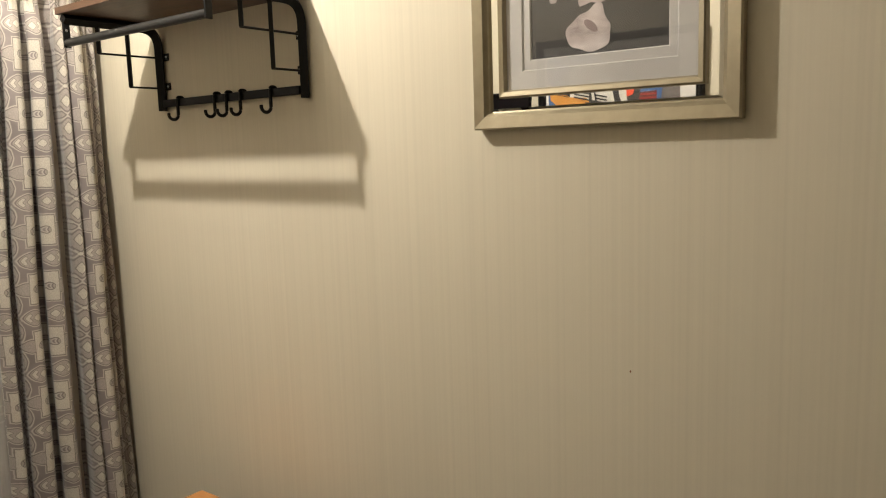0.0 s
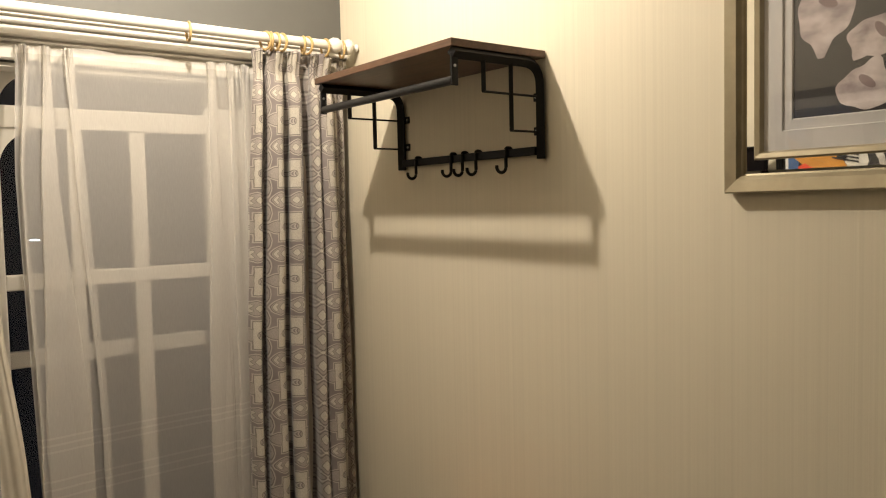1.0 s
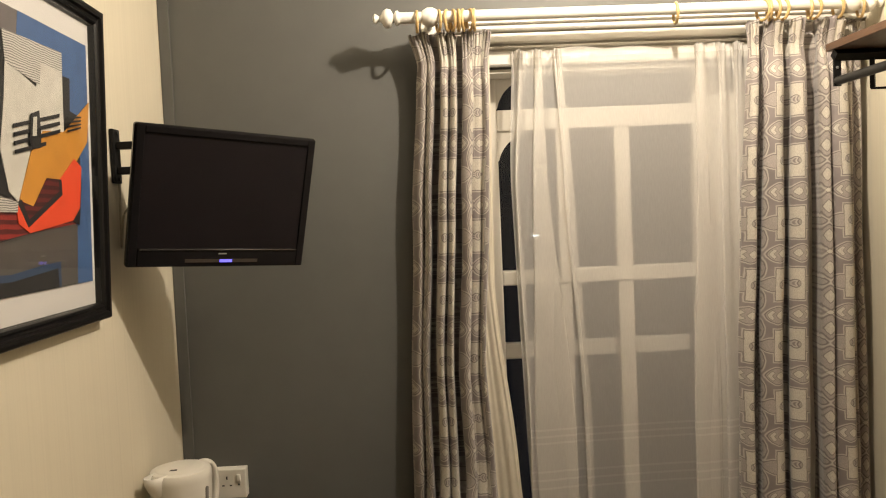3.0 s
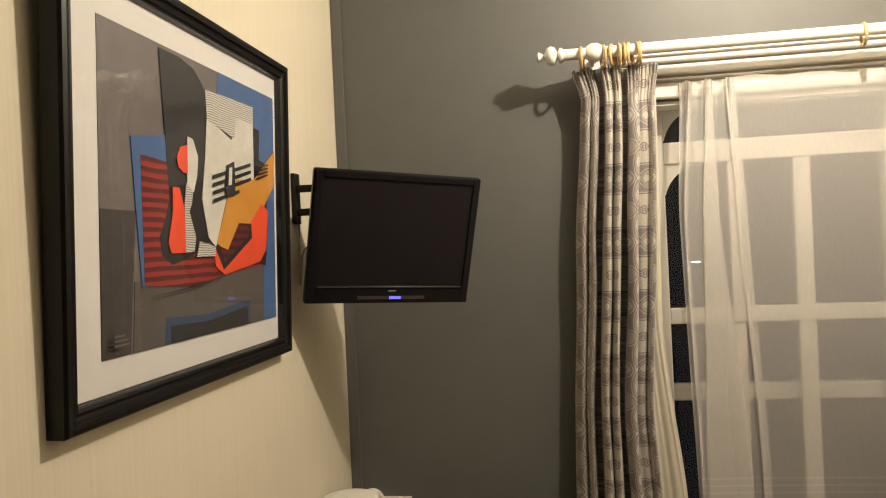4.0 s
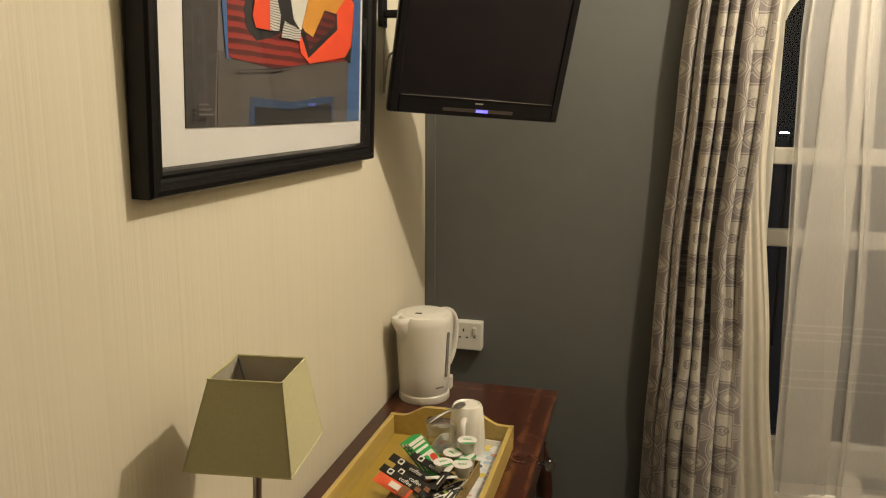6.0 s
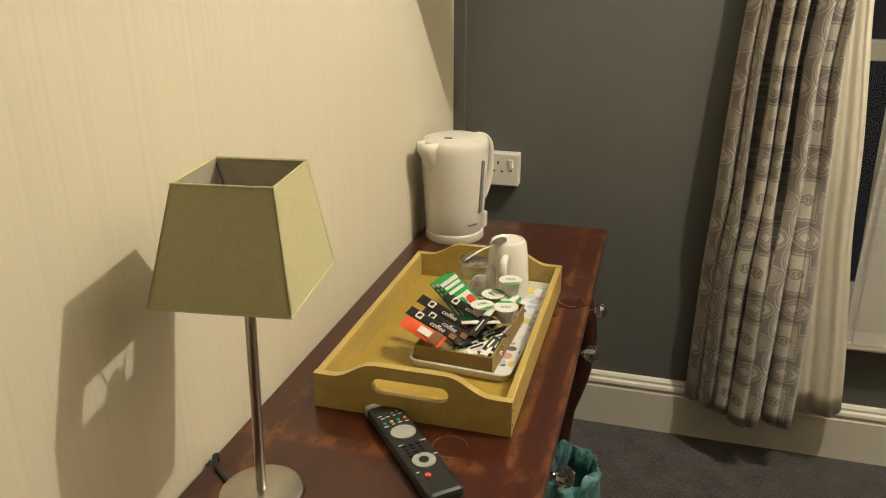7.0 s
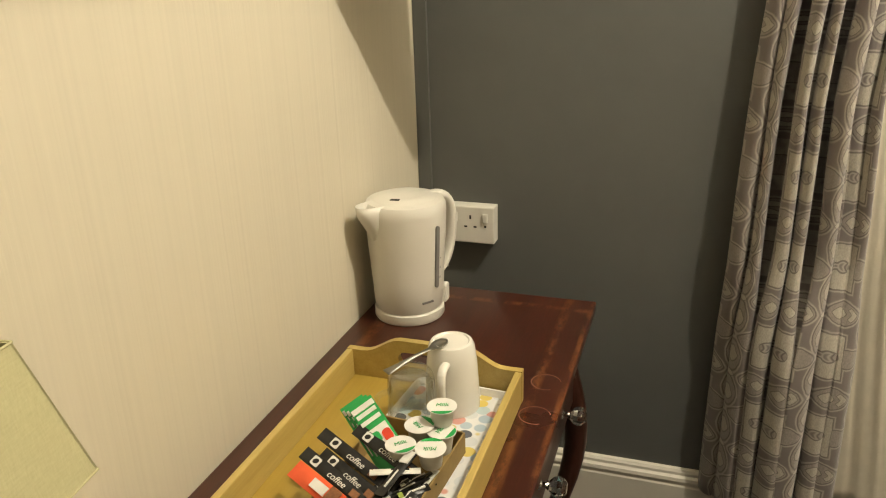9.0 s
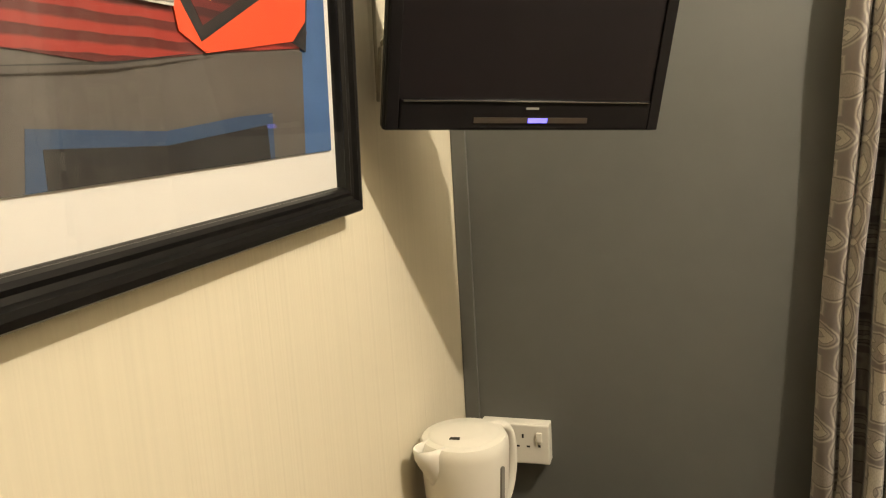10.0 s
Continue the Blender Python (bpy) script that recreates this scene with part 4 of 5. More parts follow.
CRYSTAL.set(Base_Color=(0.95, 0.95, 0.93), Roughness=0.0, Transmission_Weight=1.0, IOR=1.5)
CRYSTAL = CRYSTAL.m
CHROME = plain("chrome", (0.75, 0.74, 0.72), 0.12, 1.0, vary=0.05, scale=40, bump=0.0)
for yc in (-0.586, -1.150):
    drawer = part("drawer", boxed(0.4055, 0.421, yc - 0.235, yc + 0.235, 0.520, 0.612, bevel=0.004), DESKDARK, desk)
    for y in (yc - 0.096, yc + 0.096):
        out = Matrix.Translation((0.421, y, 0.581)) @ ALONG
        knob = part("knob", lathe(bmesh.new(), [(0, 0.016), (0.008, 0.017), (0.0145, 0.023), (0.0165, 0.030), (0.0145, 0.037), (0.008, 0.0425), (0, 0.043)], out, 9), CRYSTAL, drawer, "faceted clear crystal knob")
        part("knob_stem", lathe(bmesh.new(), [(0, 0), (0.010, 0), (0.009, 0.003), (0.004, 0.006), (0.0045, 0.012), (0.008, 0.016), (0, 0.0165)], out, 14), CHROME, drawer, "chrome knob stem")
for x, y, dx, dy in ((0.385, DY1 - 0.04, 0.5, 0.5), (0.385, DY0 + 0.04, 0.5, -0.5), (0.045, DY1 - 0.04, 0.2, 0.5), (0.045, DY0 + 0.04, 0.2, -0.5)):
    pts, rs = [], []
    for k in range(13):
        t = k / 12
        bend = 0.055 * math.sin(math.pi * min(t * 1.5, 1)) - 0.05 * t * t
        pts.append((x + dx * bend, y + dy * bend * 0.6, 0.505 * (1 - t)))
        rs.append(0.028 * (1 - 0.45 * t) + 0.006 * math.exp(-((t - 1) / 0.08) ** 2))
    smooth(part("leg", tube(bmesh.new(), pts, rs, 14, up=(1, 0, 0)), DESKDARK, desk))
# faint rings left on the top by cups
RINGMARK = plain("pale_water_mark", (0.19, 0.085, 0.05), 0.5, vary=0.5, scale=60)
for cx, cy in ((0.402, -0.62), (0.400, -0.52), (0.30, -1.13)):
    b = bmesh.new()
    pts = [(cx + 0.024 * math.cos(a), cy + 0.024 * math.sin(a), DZ - 0.0002) for a in np.linspace(0.3, 5.2, 30)]
    tube(b, pts, 0.0013, 6, flat=0.25)
    part("cup_mark", b, RINGMARK, desk)

# ---- kettle ----
KC = Vector((0.0905, -0.327))
KM = Matrix.Translation((KC.x, KC.y, DZ))
ket = thing("kettle", (KC.x, KC.y, DZ), "white plastic jug kettle on its base", "kettle")
smooth(part("power_base", lathe(bmesh.new(), [(0, 0.0), (0.066, 0.0), (0.0685, 0.004), (0.068, 0.019), (0.066, 0.021), (0, 0.0215)], KM, 48), KETTLE, ket))
smooth(part("body", lathe(bmesh.new(), [(0, 0.022), (0.064, 0.022), (0.0665, 0.026), (0.0695, 0.08), (0.0738, 0.15), (0.0772, 0.212), (0.0764, 0.226), (0.072, 0.234), (0.063, 0.2365), (0, 0.2365)], KM, 56), KETTLE, ket))
smooth(part("lid", lathe(bmesh.new(), [(0, 0.2415), (0.034, 0.241), (0.057, 0.239), (0.0615, 0.2368), (0.0, 0.2366)], KM, 48), KETTLE, ket))
to_cam, to_left = Vector((0.31, -0.95)), Vector((-0.95, -0.31))


def kdir(c, l):
    return (to_cam * c + to_left * l).normalized()


d = kdir(0.62, 0.80)
perp = Vector((-d.y, d.x))
b = bmesh.new()
sp = []
for (r, z, w, o) in ((0.071, 0.162, 0.008, 0), (0.080, 0.182, 0.017, 0), (0.092, 0.202, 0.021, 0), (0.101, 0.218, 0.022, 0), (0.104, 0.237, 0.022, 0)):
    ring = []
    for k in range(11):
        a = -math.pi / 2 + math.pi * k / 10
        p = KC + d * (0.052 + (r - 0.052) * math.cos(a) ** 0.5 if math.cos(a) > 1e-6 else 0.052) + perp * (w * math.sin(a))
        ring.append(b.verts.new((p.x, p.y, DZ + z)))
    sp.append(ring)
for a, c in zip(sp, sp[1:]):
    for k in range(10):
        b.faces.new((a[k], a[k + 1], c[k + 1], c[k]))
o = thicken(smooth(part("spout", b, KETTLE, ket)), 0.003)
hd = kdir(-0.62, -0.80)
hp = [(0.054, 0.228), (0.080, 0.229), (0.100, 0.216), (0.108, 0.186), (0.107, 0.145), (0.099, 0.108), (0.086, 0.082), (0.064, 0.066)]
pts = [(KC.x + hd.x * r, KC.y + hd.y * r, DZ + z) for r, z in hp]
smooth(part("handle", tube(bmesh.new(), rounded(pts, 0.014, 4), 0.0095, 16, flat=1.5, up=(-hd.y, hd.x, 0)), KETTLE, ket), 60)
gd = kdir(0.62, -0.78)
GM = Matrix(((-gd.y, 0, gd.x, KC.x + gd.x * 0.0650), (gd.x, 0, gd.y, KC.y + gd.y * 0.0650), (0, 1, 0, DZ), (0, 0, 0, 1)))
GREYPL = plain("grey_gauge", (0.22, 0.21, 0.20), 0.3, scale=60)
out = [(0.0045 * math.cos(a), 0.19 + 0.0045 * math.sin(a)) for a in np.linspace(0, math.pi, 7)] + [(0.0045 * math.cos(a), 0.075 + 0.0045 * math.sin(a)) for a in np.linspace(math.pi, 2 * math.pi, 7)]
part("water_gauge", slab(bmesh.new(), out, GM @ Matrix.Rotation(radians(3.2), 4, "X"), 0.0035), GREYPL, ket, "grey translucent water gauge")
for k in range(6):
    md = (gd + 0.19 * Vector((-gd.y, gd.x))).normalized()
    MM = Matrix(((-md.y, 0, md.x, KC.x + md.x * (0.0685 + 0.0011 * k)), (md.x, 0, md.y, KC.y + md.y * (0.0685 + 0.0011 * k)), (0, 1, 0, DZ), (0, 0, 0, 1)))
    part("gauge_mark", slab(bmesh.new(), [(-0.002, 0.085 + 0.02 * k), (0.002, 0.085 + 0.02 * k), (0.002, 0.089 + 0.02 * k), (-0.002, 0.089 + 0.02 * k)], MM, 0.0016), plain("pale_grey_print", (0.42, 0.40, 0.37), 0.5, bump=0.0), ket)
md = kdir(0.80, -0.55)
MM = Matrix(((-md.y, 0, md.x, KC.x + md.x * 0.0665), (md.x, 0, md.y, KC.y + md.y * 0.0665), (0, 1, 0, DZ), (0, 0, 0, 1)))
part("maker_mark", slab(bmesh.new(), [(-0.012, 0.043), (0.012, 0.043), (0.012, 0.047), (-0.012, 0.047)], MM, 0.0022), GREYPL, ket)
HOLE = plain("dark_hole", (0.02, 0.018, 0.016), 0.6)
hx = KC + kdir(0.9, 0.45) * 0.035
part("lid_notch", slab(bmesh.new(), [(-0.010, -0.002), (0.008, -0.005), (0.008, 0.004), (-0.008, 0.005)], Matrix.Translation((hx.x, hx.y, DZ + 0.2395)) @ Matrix.Rotation(0.2, 4, "Z"), 0.0022), HOLE, ket)
sd = KC + hd * 0.074
part("switch", tube(bmesh.new(), [(sd.x, sd.y, DZ + 0.078), (sd.x + hd.x * 0.022, sd.y + hd.y * 0.022, DZ + 0.074)], 0.006, 8, flat=0.5), GREYPL, ket)
sd = KC + kdir(-0.2, -0.98) * 0.066
part("connector", boxed(sd.x - 0.006, sd.x + 0.012, sd.y - 0.012, sd.y + 0.012, DZ + 0.018, DZ + 0.055, bevel=0.004), KETTLE, ket)

# ---- socket ----
so = thing("double_socket", (0.115, 0, 0.70), "white double plug socket with switches, surface mounted", "socket")
part("back_box", boxed(0.040, 0.186, -0.028, -0.0005, 0.700, 0.786, bevel=0.002), SOCKET, so)
part("face_plate", boxed(0.0395, 0.1865, -0.036, -0.0282, 0.6995, 0.7865, bevel=0.003), SOCKET, so)
for cx in (0.074, 0.144):
    part("switch", boxed(cx + 0.016, cx + 0.028, -0.041, -0.036, 0.750, 0.772, bevel=0.002), SOCKET, so)
    for hx_, hz, w, h in ((0, 0.7615, 0.002, 0.0045), (-0.011, 0.739, 0.0035, 0.002), (0.011, 0.739, 0.0035, 0.002), (0.0345, 0.741, 0.0025, 0.0025)):
        part("pin_hole", boxed(cx - 0.013 + hx_ - w, cx - 0.013 + hx_ + w, -0.0364, -0.0355, hz - h, hz + h), HOLE, so)

# ---- table lamp ----
LB, LT = Vector((0.104, -1.290, DZ)), Vector((0.140, -1.325, 1.081))
lamp = thing("table_lamp", tuple(LB), "brushed steel table lamp with a sage green square shade, unlit", "table lamp")
STEEL = plain("brushed_steel", (0.52, 0.49, 0.44), 0.30, 1.0, vary=0.1, scale=60)
smooth(part("base", lathe(bmesh.new(), [(0, 0), (0.050, 0), (0.052, 0.003), (0.051, 0.008), (0.048, 0.010), (0.006, 0.012), (0, 0.012)], Matrix.Translation(LB), 48), STEEL, lamp))
ax = (LT - LB).normalized()
smooth(part("stem", tube(bmesh.new(), [tuple(LB + Vector((0, 0, 0.011))), tuple(LB + ax * 0.33)], 0.0062, 16), STEEL, lamp))
n = Nodes("sage_shade_fabric")
f = n.math("ADD", n.noise(600, (1, 1, 0.2), 2), n.noise(600, (0.2, 0.2, 1), 2))
n.set(Base_Color=n.ramp(n.math("MULTIPLY", f, 0.5), [(0.3, (0.46, 0.43, 0.24)), (0.7, (0.54, 0.507, 0.295))]), Roughness=0.8)
n.bump(f, 0.3, 0.0006)
SAGE = n.m
SHADELIN = plain("pale_shade_lining", (0.50, 0.46, 0.38), 0.7, scale=60)
rot = radians(7.5)
cs = [Vector((math.cos(rot + math.pi / 4 + k * math.pi / 2), math.sin(rot + math.pi / 4 + k * math.pi / 2), 0)) * math.sqrt(2) for k in range(4)]
zt, zb = 1.081, 0.955
ct, cb_ = Vector((0.1415, -1.3245, zt)), Vector((0.1275, -1.3130, zb))
shade = None
for k in range(4):
    a, c = cs[k], cs[(k + 1) % 4]
    b = bmesh.new()
    nrm = (a + c).normalized()
    q = [ct + a * 0.0500, ct + c * 0.0500, cb_ + c * 0.0740, cb_ + a * 0.0740]
    vo = [b.verts.new(p) for p in q]
    vi = [b.verts.new(p - nrm * 0.002) for p in q]
    b.faces.new(vo)
    b.faces.new(vi[::-1])
    for i in range(4):
        b.faces.new((vo[i], vi[i], vi[(i + 1) % 4], vo[(i + 1) % 4]))
    bmesh.ops.recalc_face_normals(b, faces=b.faces[:])
    sh = part("shade_panel", b, SAGE, lamp, "sage green fabric shade panel")
    b = bmesh.new()
    vv = [b.verts.new(p - nrm * 0.0026 + Vector((0, 0, dz))) for p, dz in zip(q, (-0.003, -0.003, 0.003, 0.003))]
    b.faces.new(vv)
    part("shade_lining", b, SHADELIN, sh, "pale paper lining inside the shade")
    part("shade_trim", tube(bmesh.new(), [tuple(q[0]), tuple(q[1])], 0.0011, 6), SAGE, sh)
    part("shade_trim", tube(bmesh.new(), [tuple(q[3]), tuple(q[2])], 0.0011, 6), SAGE, sh)
wh = plain("white_lamp_holder", (0.7, 0.68, 0.62), 0.4)
hold = LB + ax * 0.33
part("lamp_holder", tube(bmesh.new(), [tuple(hold), tuple(hold + ax * 0.035)], 0.014, 14), wh, lamp)
for k in range(4):
    part("shade_carrier", tube(bmesh.new(), [tuple(hold + ax * 0.012), tuple(ct + cs[k] * 0.0485 - Vector((0, 0, 0.004)))], 0.0012, 6), IRON, lamp)
tagged(part("lamp_cable", tube(bmesh.new(), rounded([(LB.x - 0.048, LB.y + 0.006, DZ + 0.0035), (0.028, -1.264, DZ + 0.0035), (0.012, -1.250, DZ + 0.012), (0.009, -1.236, DZ + 0.0035)], 0.01), 0.003, 8), plain("black_cable", (0.015, 0.015, 0.015), 0.4)), "black lamp cable lying on the dressing table", "cable")

# ---- wooden tray with handles ----
TX0, TX1, TY0, TY1 = 0.082, 0.376, -1.088, -0.582
tray = thing("wooden_tray", ((TX0 + TX1) / 2, (TY0 + TY1) / 2, DZ), "pale beech serving tray with cut-out handles", "tray")
TRAYBASE = wood("tray_bottom_veneer", (0.34, 0.226, 0.038), (0.43, 0.296, 0.060), 1, 3, 0.4)
part("bottom", boxed(TX0 + 0.0115, TX1 - 0.0115, TY0 + 0.0125, TY1 - 0.0125, DZ + 0.003, DZ + 0.009), TRAYBASE, tray)
for x0, x1 in ((TX0, TX0 + 0.011), (TX1 - 0.011, TX1)):
    part("side_board", boxed(x0, x1, TY0 + 0.0122, TY1 - 0.0122, DZ + 0.0005, DZ + 0.056, bevel=0.002), TRAYWOOD, tray)
for y0, yn in ((TY0, TY0 + 0.012), (TY1 - 0.012, TY1)):
    b = bmesh.new()
    wdt = TX1 - TX0
    prof = [(0, 0.0005), (wdt, 0.0005)]
    for k in range(33):
        s = 1 - k / 32
        e = min(max((0.5 - abs(s - 0.5) - 0.10) / 0.22, 0), 1)
        prof.append((s * wdt, 0.056 + 0.026 * (0.5 - 0.5 * math.cos(math.pi * e))))
    c0, hw, hz, hr = wdt / 2, 0.045, 0.050, 0.012
    slot = [(c0 + hw * sg + hr * math.cos(a), hz + hr * math.sin(a)) for sg, a0 in ((1, -math.pi / 2), (-1, math.pi / 2)) for a in np.linspace(a0, a0 + math.pi, 9)]
    loops = []
    for pl in (prof, slot):
        vs = [b.verts.new((TX0 + u, y0, DZ + v)) for u, v in pl]
        loops += [b.edges.new((vs[i], vs[(i + 1) % len(vs)])) for i in range(len(vs))]
    bmesh.ops.triangle_fill(b, use_beauty=True, use_dissolve=False, edges=loops)
    ext = bmesh.ops.extrude_face_region(b, geom=b.faces[:])
    for v in (g_ for g_ in ext["geom"] if isinstance(g_, bmesh.types.BMVert)):
        v.co.y = yn
    bmesh.ops.recalc_face_normals(b, faces=b.faces[:])
    part("end_board", b, TRAYWOOD, tray, "end board with wavy top and handle slot")
for x in (TX0, TX1):
    for z in (0.016, 0.040):
        part("screw", lathe(bmesh.new(), [(0, 0), (0.0022, 0), (0.0015, 0.0006), (0, 0.0008)], Matrix.Translation((x, TY0 + 0.006, DZ + z)) @ (ALONG if x > 0.2 else ALONG.inverted()), 8), GUNMETAL, tray)

# small melamine tray with pebble print
n = Nodes("pebble_print_melamine")
uvw = n.coords((1, 1, 0.0))
vor = n.add("ShaderNodeTexVoronoi", Vector=uvw, Scale=46.0, Randomness=0.7)
cellc = n.add("ShaderNodeSeparateColor", Color=vor.outputs["Color"]).outputs[0]
cr = n.add("ShaderNodeValToRGB", Fac=cellc)
cr.color_ramp.interpolation = "CONSTANT"
el = cr.color_ramp.elements
for p in (0.2, 0.4, 0.55, 0.7, 0.85):
    el.new(p)
for e, c in zip(el, ((0.62, 0.64, 0.66), (0.42, 0.50, 0.58), (0.66, 0.52, 0.14), (0.62, 0.32, 0.28), (0.12, 0.13, 0.15), (0.50, 0.60, 0.62), (0.70, 0.70, 0.68))):
    e.color = (*c, 1)
inside = n.ramp(vor.outputs["Distance"], [(0.50, (1, 1, 1)), (0.56, (0, 0, 0))])
n.set(Base_Color=n.mix(inside, (0.72, 0.72, 0.72), cr.outputs[0]), Roughness=0.25)
PEBBLE = n.m
MELWHITE = plain("white_melamine", (0.74, 0.72, 0.68), 0.25, vary=0.02, bump=0.0)


def rounded_rect(x0, x1, y0, y1, r, n_=6):
    out = []
    for cx, cy, a0 in ((x1 - r, y1 - r, 0), (x0 + r, y1 - r, 90), (x0 + r, y0 + r, 180), (x1 - r, y0 + r, 270)):
        out += [(cx + r * math.cos(radians(a0 + 90 * k / n_)), cy + r * math.sin(radians(a0 + 90 * k / n_))) for k in range(n_ + 1)]
    return out


MX0, MX1, MY0, MY1 = 0.193, 0.362, -0.963, -0.597
Z0 = DZ + 0.0092
mel = thing("melamine_tray", (0.27, -0.79, Z0), "small white tray printed with pastel pebbles", "tray")
part("dish_floor", slab(bmesh.new(), rounded_rect(MX0 + 0.006, MX1 - 0.006, MY0 + 0.006, MY1 - 0.006, 0.014), Matrix.Translation((0, 0, Z0)), 0.004), PEBBLE, mel)
b = bmesh.new()
rings = [[b.verts.new((x, y, Z0 + h)) for x, y in rounded_rect(MX0 + d, MX1 - d, MY0 + d, MY1 - d, max(0.018 - d, 0.004))] for d, h in ((0.005, 0.0), (0.0, 0.013), (0.0015, 0.0150), (0.004, 0.0145), (0.0078, 0.0042))]
for a, c in zip(rings, rings[1:]):
    for i in range(len(a)):
        b.faces.new((a[i], a[(i + 1) % len(a)], c[(i + 1) % len(a)], c[i]))
smooth(part("rim", b, MELWHITE, mel, "plain white raised rim"))

# cardboard box of sachets
ZM = Z0 + 0.0042
CARD = plain("brown_cardboard", (0.27, 0.185, 0.065), 0.8, vary=0.25, scale=30, bump=0.3)
BX0, BX1, BY0, BY1, BZ = 0.202, 0.332, -0.952, -0.752, ZM + 0.031
bx = thing("cardboard_box", (0.27, -0.86, ZM), "open brown cardboard box of drink sachets", "box")
part("bottom", boxed(BX0 + 0.003, BX1 - 0.003, BY0 + 0.003, BY1 - 0.003, ZM, ZM + 0.002), CARD, bx)
for a in ((BX0, BX0 + 0.003, BY0, BY1, 0), (BX1 - 0.003, BX1, BY0, BY1, 0.002), (BX0 + 0.003, BX1 - 0.003, BY0, BY0 + 0.003, 0), (BX0 + 0.003, BX1 - 0.003, BY1 - 0.003, BY1, 0.003)):
    part("side", boxed(*a[:4], ZM, BZ + a[4], bevel=0.0008), CARD, bx)

FOILBLACK = plain("black_sachet_foil", (0.012, 0.011, 0.010), 0.35, vary=0.3, scale=60, bump=0.4)
SACHETWHITE = plain("white_sachet_paper", (0.70, 0.68, 0.62), 0.55, vary=0.1, scale=60, bump=0.4)
PRINTWHITE = plain("white_print", (0.72, 0.70, 0.66), 0.5, bump=0.0)
BEAN = plain("bean_brown_print", (0.22, 0.09, 0.035), 0.5, vary=0.4, scale=200, bump=0.0)
GREEN = plain("green_print", (0.025, 0.33, 0.07), 0.45, vary=0.12, scale=30)
REDP = plain("red_print", (0.62, 0.05, 0.02), 0.45)
CHOCOR = plain("orange_sachet_foil", (0.72, 0.10, 0.03), 0.4, vary=0.15, scale=40, bump=0.3)
LIME = plain("lime_print", (0.30, 0.36, 0.07), 0.5)


def axes_from(a, c, roll=0.0):
    """A frame whose x runs from a to c, z as upright as can be, turned about x by roll degrees; its origin lies midway."""
    a, c = Vector(a), Vector(c)
    x = (c - a).normalized()
    y = Vector((0, 0, 1)).cross(x).normalized()
    z = x.cross(y)
    m = Matrix((x, y, z)).transposed().to_4x4() @ Matrix.Rotation(radians(roll), 4, "X")
    m.translation = (a + c) / 2
    return m, (c - a).length


def pouch(length, width, puff, crimp=0.006):
    """A flat sachet, puffed in the middle, crimped at both ends; lies in xy."""
    b = bmesh.new()
    nu, nv = 14, 6
    for sgn in (1, -1):
        g_ = []
        for i in range(nu + 1):
            s = i / nu
            e = min(s, 1 - s) * length
            p = 0 if e < crimp else math.sin(math.pi * min((e - crimp) / (length / 2 - crimp), 1) / 2) ** 0.5
            g_.append([b.verts.new((-length / 2 + s * length, -width / 2 + width * j / nv, sgn * (0.0004 + puff * p * math.sin(math.pi * j / nv)))) for j in range(nv + 1)])
        for i in range(nu):
            for j in range(nv):
                q = (g_[i][j], g_[i + 1][j], g_[i + 1][j + 1], g_[i][j + 1])
                fc = b.faces.new(q if sgn > 0 else q[::-1])
                fc.smooth = True
    bmesh.ops.remove_doubles(b, verts=b.verts[:], dist=0.0005)
    return b


def sachet(name, label, a, c, width, puff, material, roll, extras=()):
    m, ln = axes_from(a, c, roll)
    t = thing(name, tuple((Vector(a) + Vector(c)) / 2), label, "sachet", "drink sachets")
    b = pouch(ln, width, puff)
    b.transform(m)
    part("pouch", b, material, t)
    for nm, x, y, w, h, mt in extras:
        part(nm, slab(bmesh.new(), [(x - w / 2, y - h / 2), (x + w / 2, y - h / 2), (x + w / 2, y + h / 2), (x - w / 2, y + h / 2)], m @ Matrix.Translation((0, 0, puff * 0.72)), 0.0006 + puff * 0.35), mt, t)
    return t, m


for i, (a, c, roll) in enumerate((((0.181, -0.872, 0.744), (0.288, -0.905, 0.718), 26), ((0.176, -0.908, 0.738), (0.276, -0.937, 0.712), 24), ((0.196, -0.897, 0.734), (0.292, -0.932, 0.714), 28), ((0.217, -0.846, 0.742), (0.316, -0.880, 0.720), 28))):
    t, m = sachet("coffee_sachet", "slim black coffee stick sachet with white lettering", a, c, 0.0175, 0.003, FOILBLACK, roll, (("bean_print", 0.038, -0.002, 0.012, 0.009, BEAN),))
    lettering("lettering", "coffee", 0.0118, m @ Matrix.Translation((0.008, -0.002, 0.0042)), PRINTWHITE, t)
    part("badge", slab(bmesh.new(), rounded_rect(-0.036, -0.024, -0.006, 0.006, 0.002, 3), m @ Matrix.Translation((0, 0, 0.0022)), 0.0014), PRINTWHITE, t)
    part("badge_mark", slab(bmesh.new(), ellipse(-0.030, 0.0, 0.0042, 0.0032, 14, 0.7), m @ Matrix.Translation((0, 0, 0.0036)), 0.0004), FOILBLACK, t)
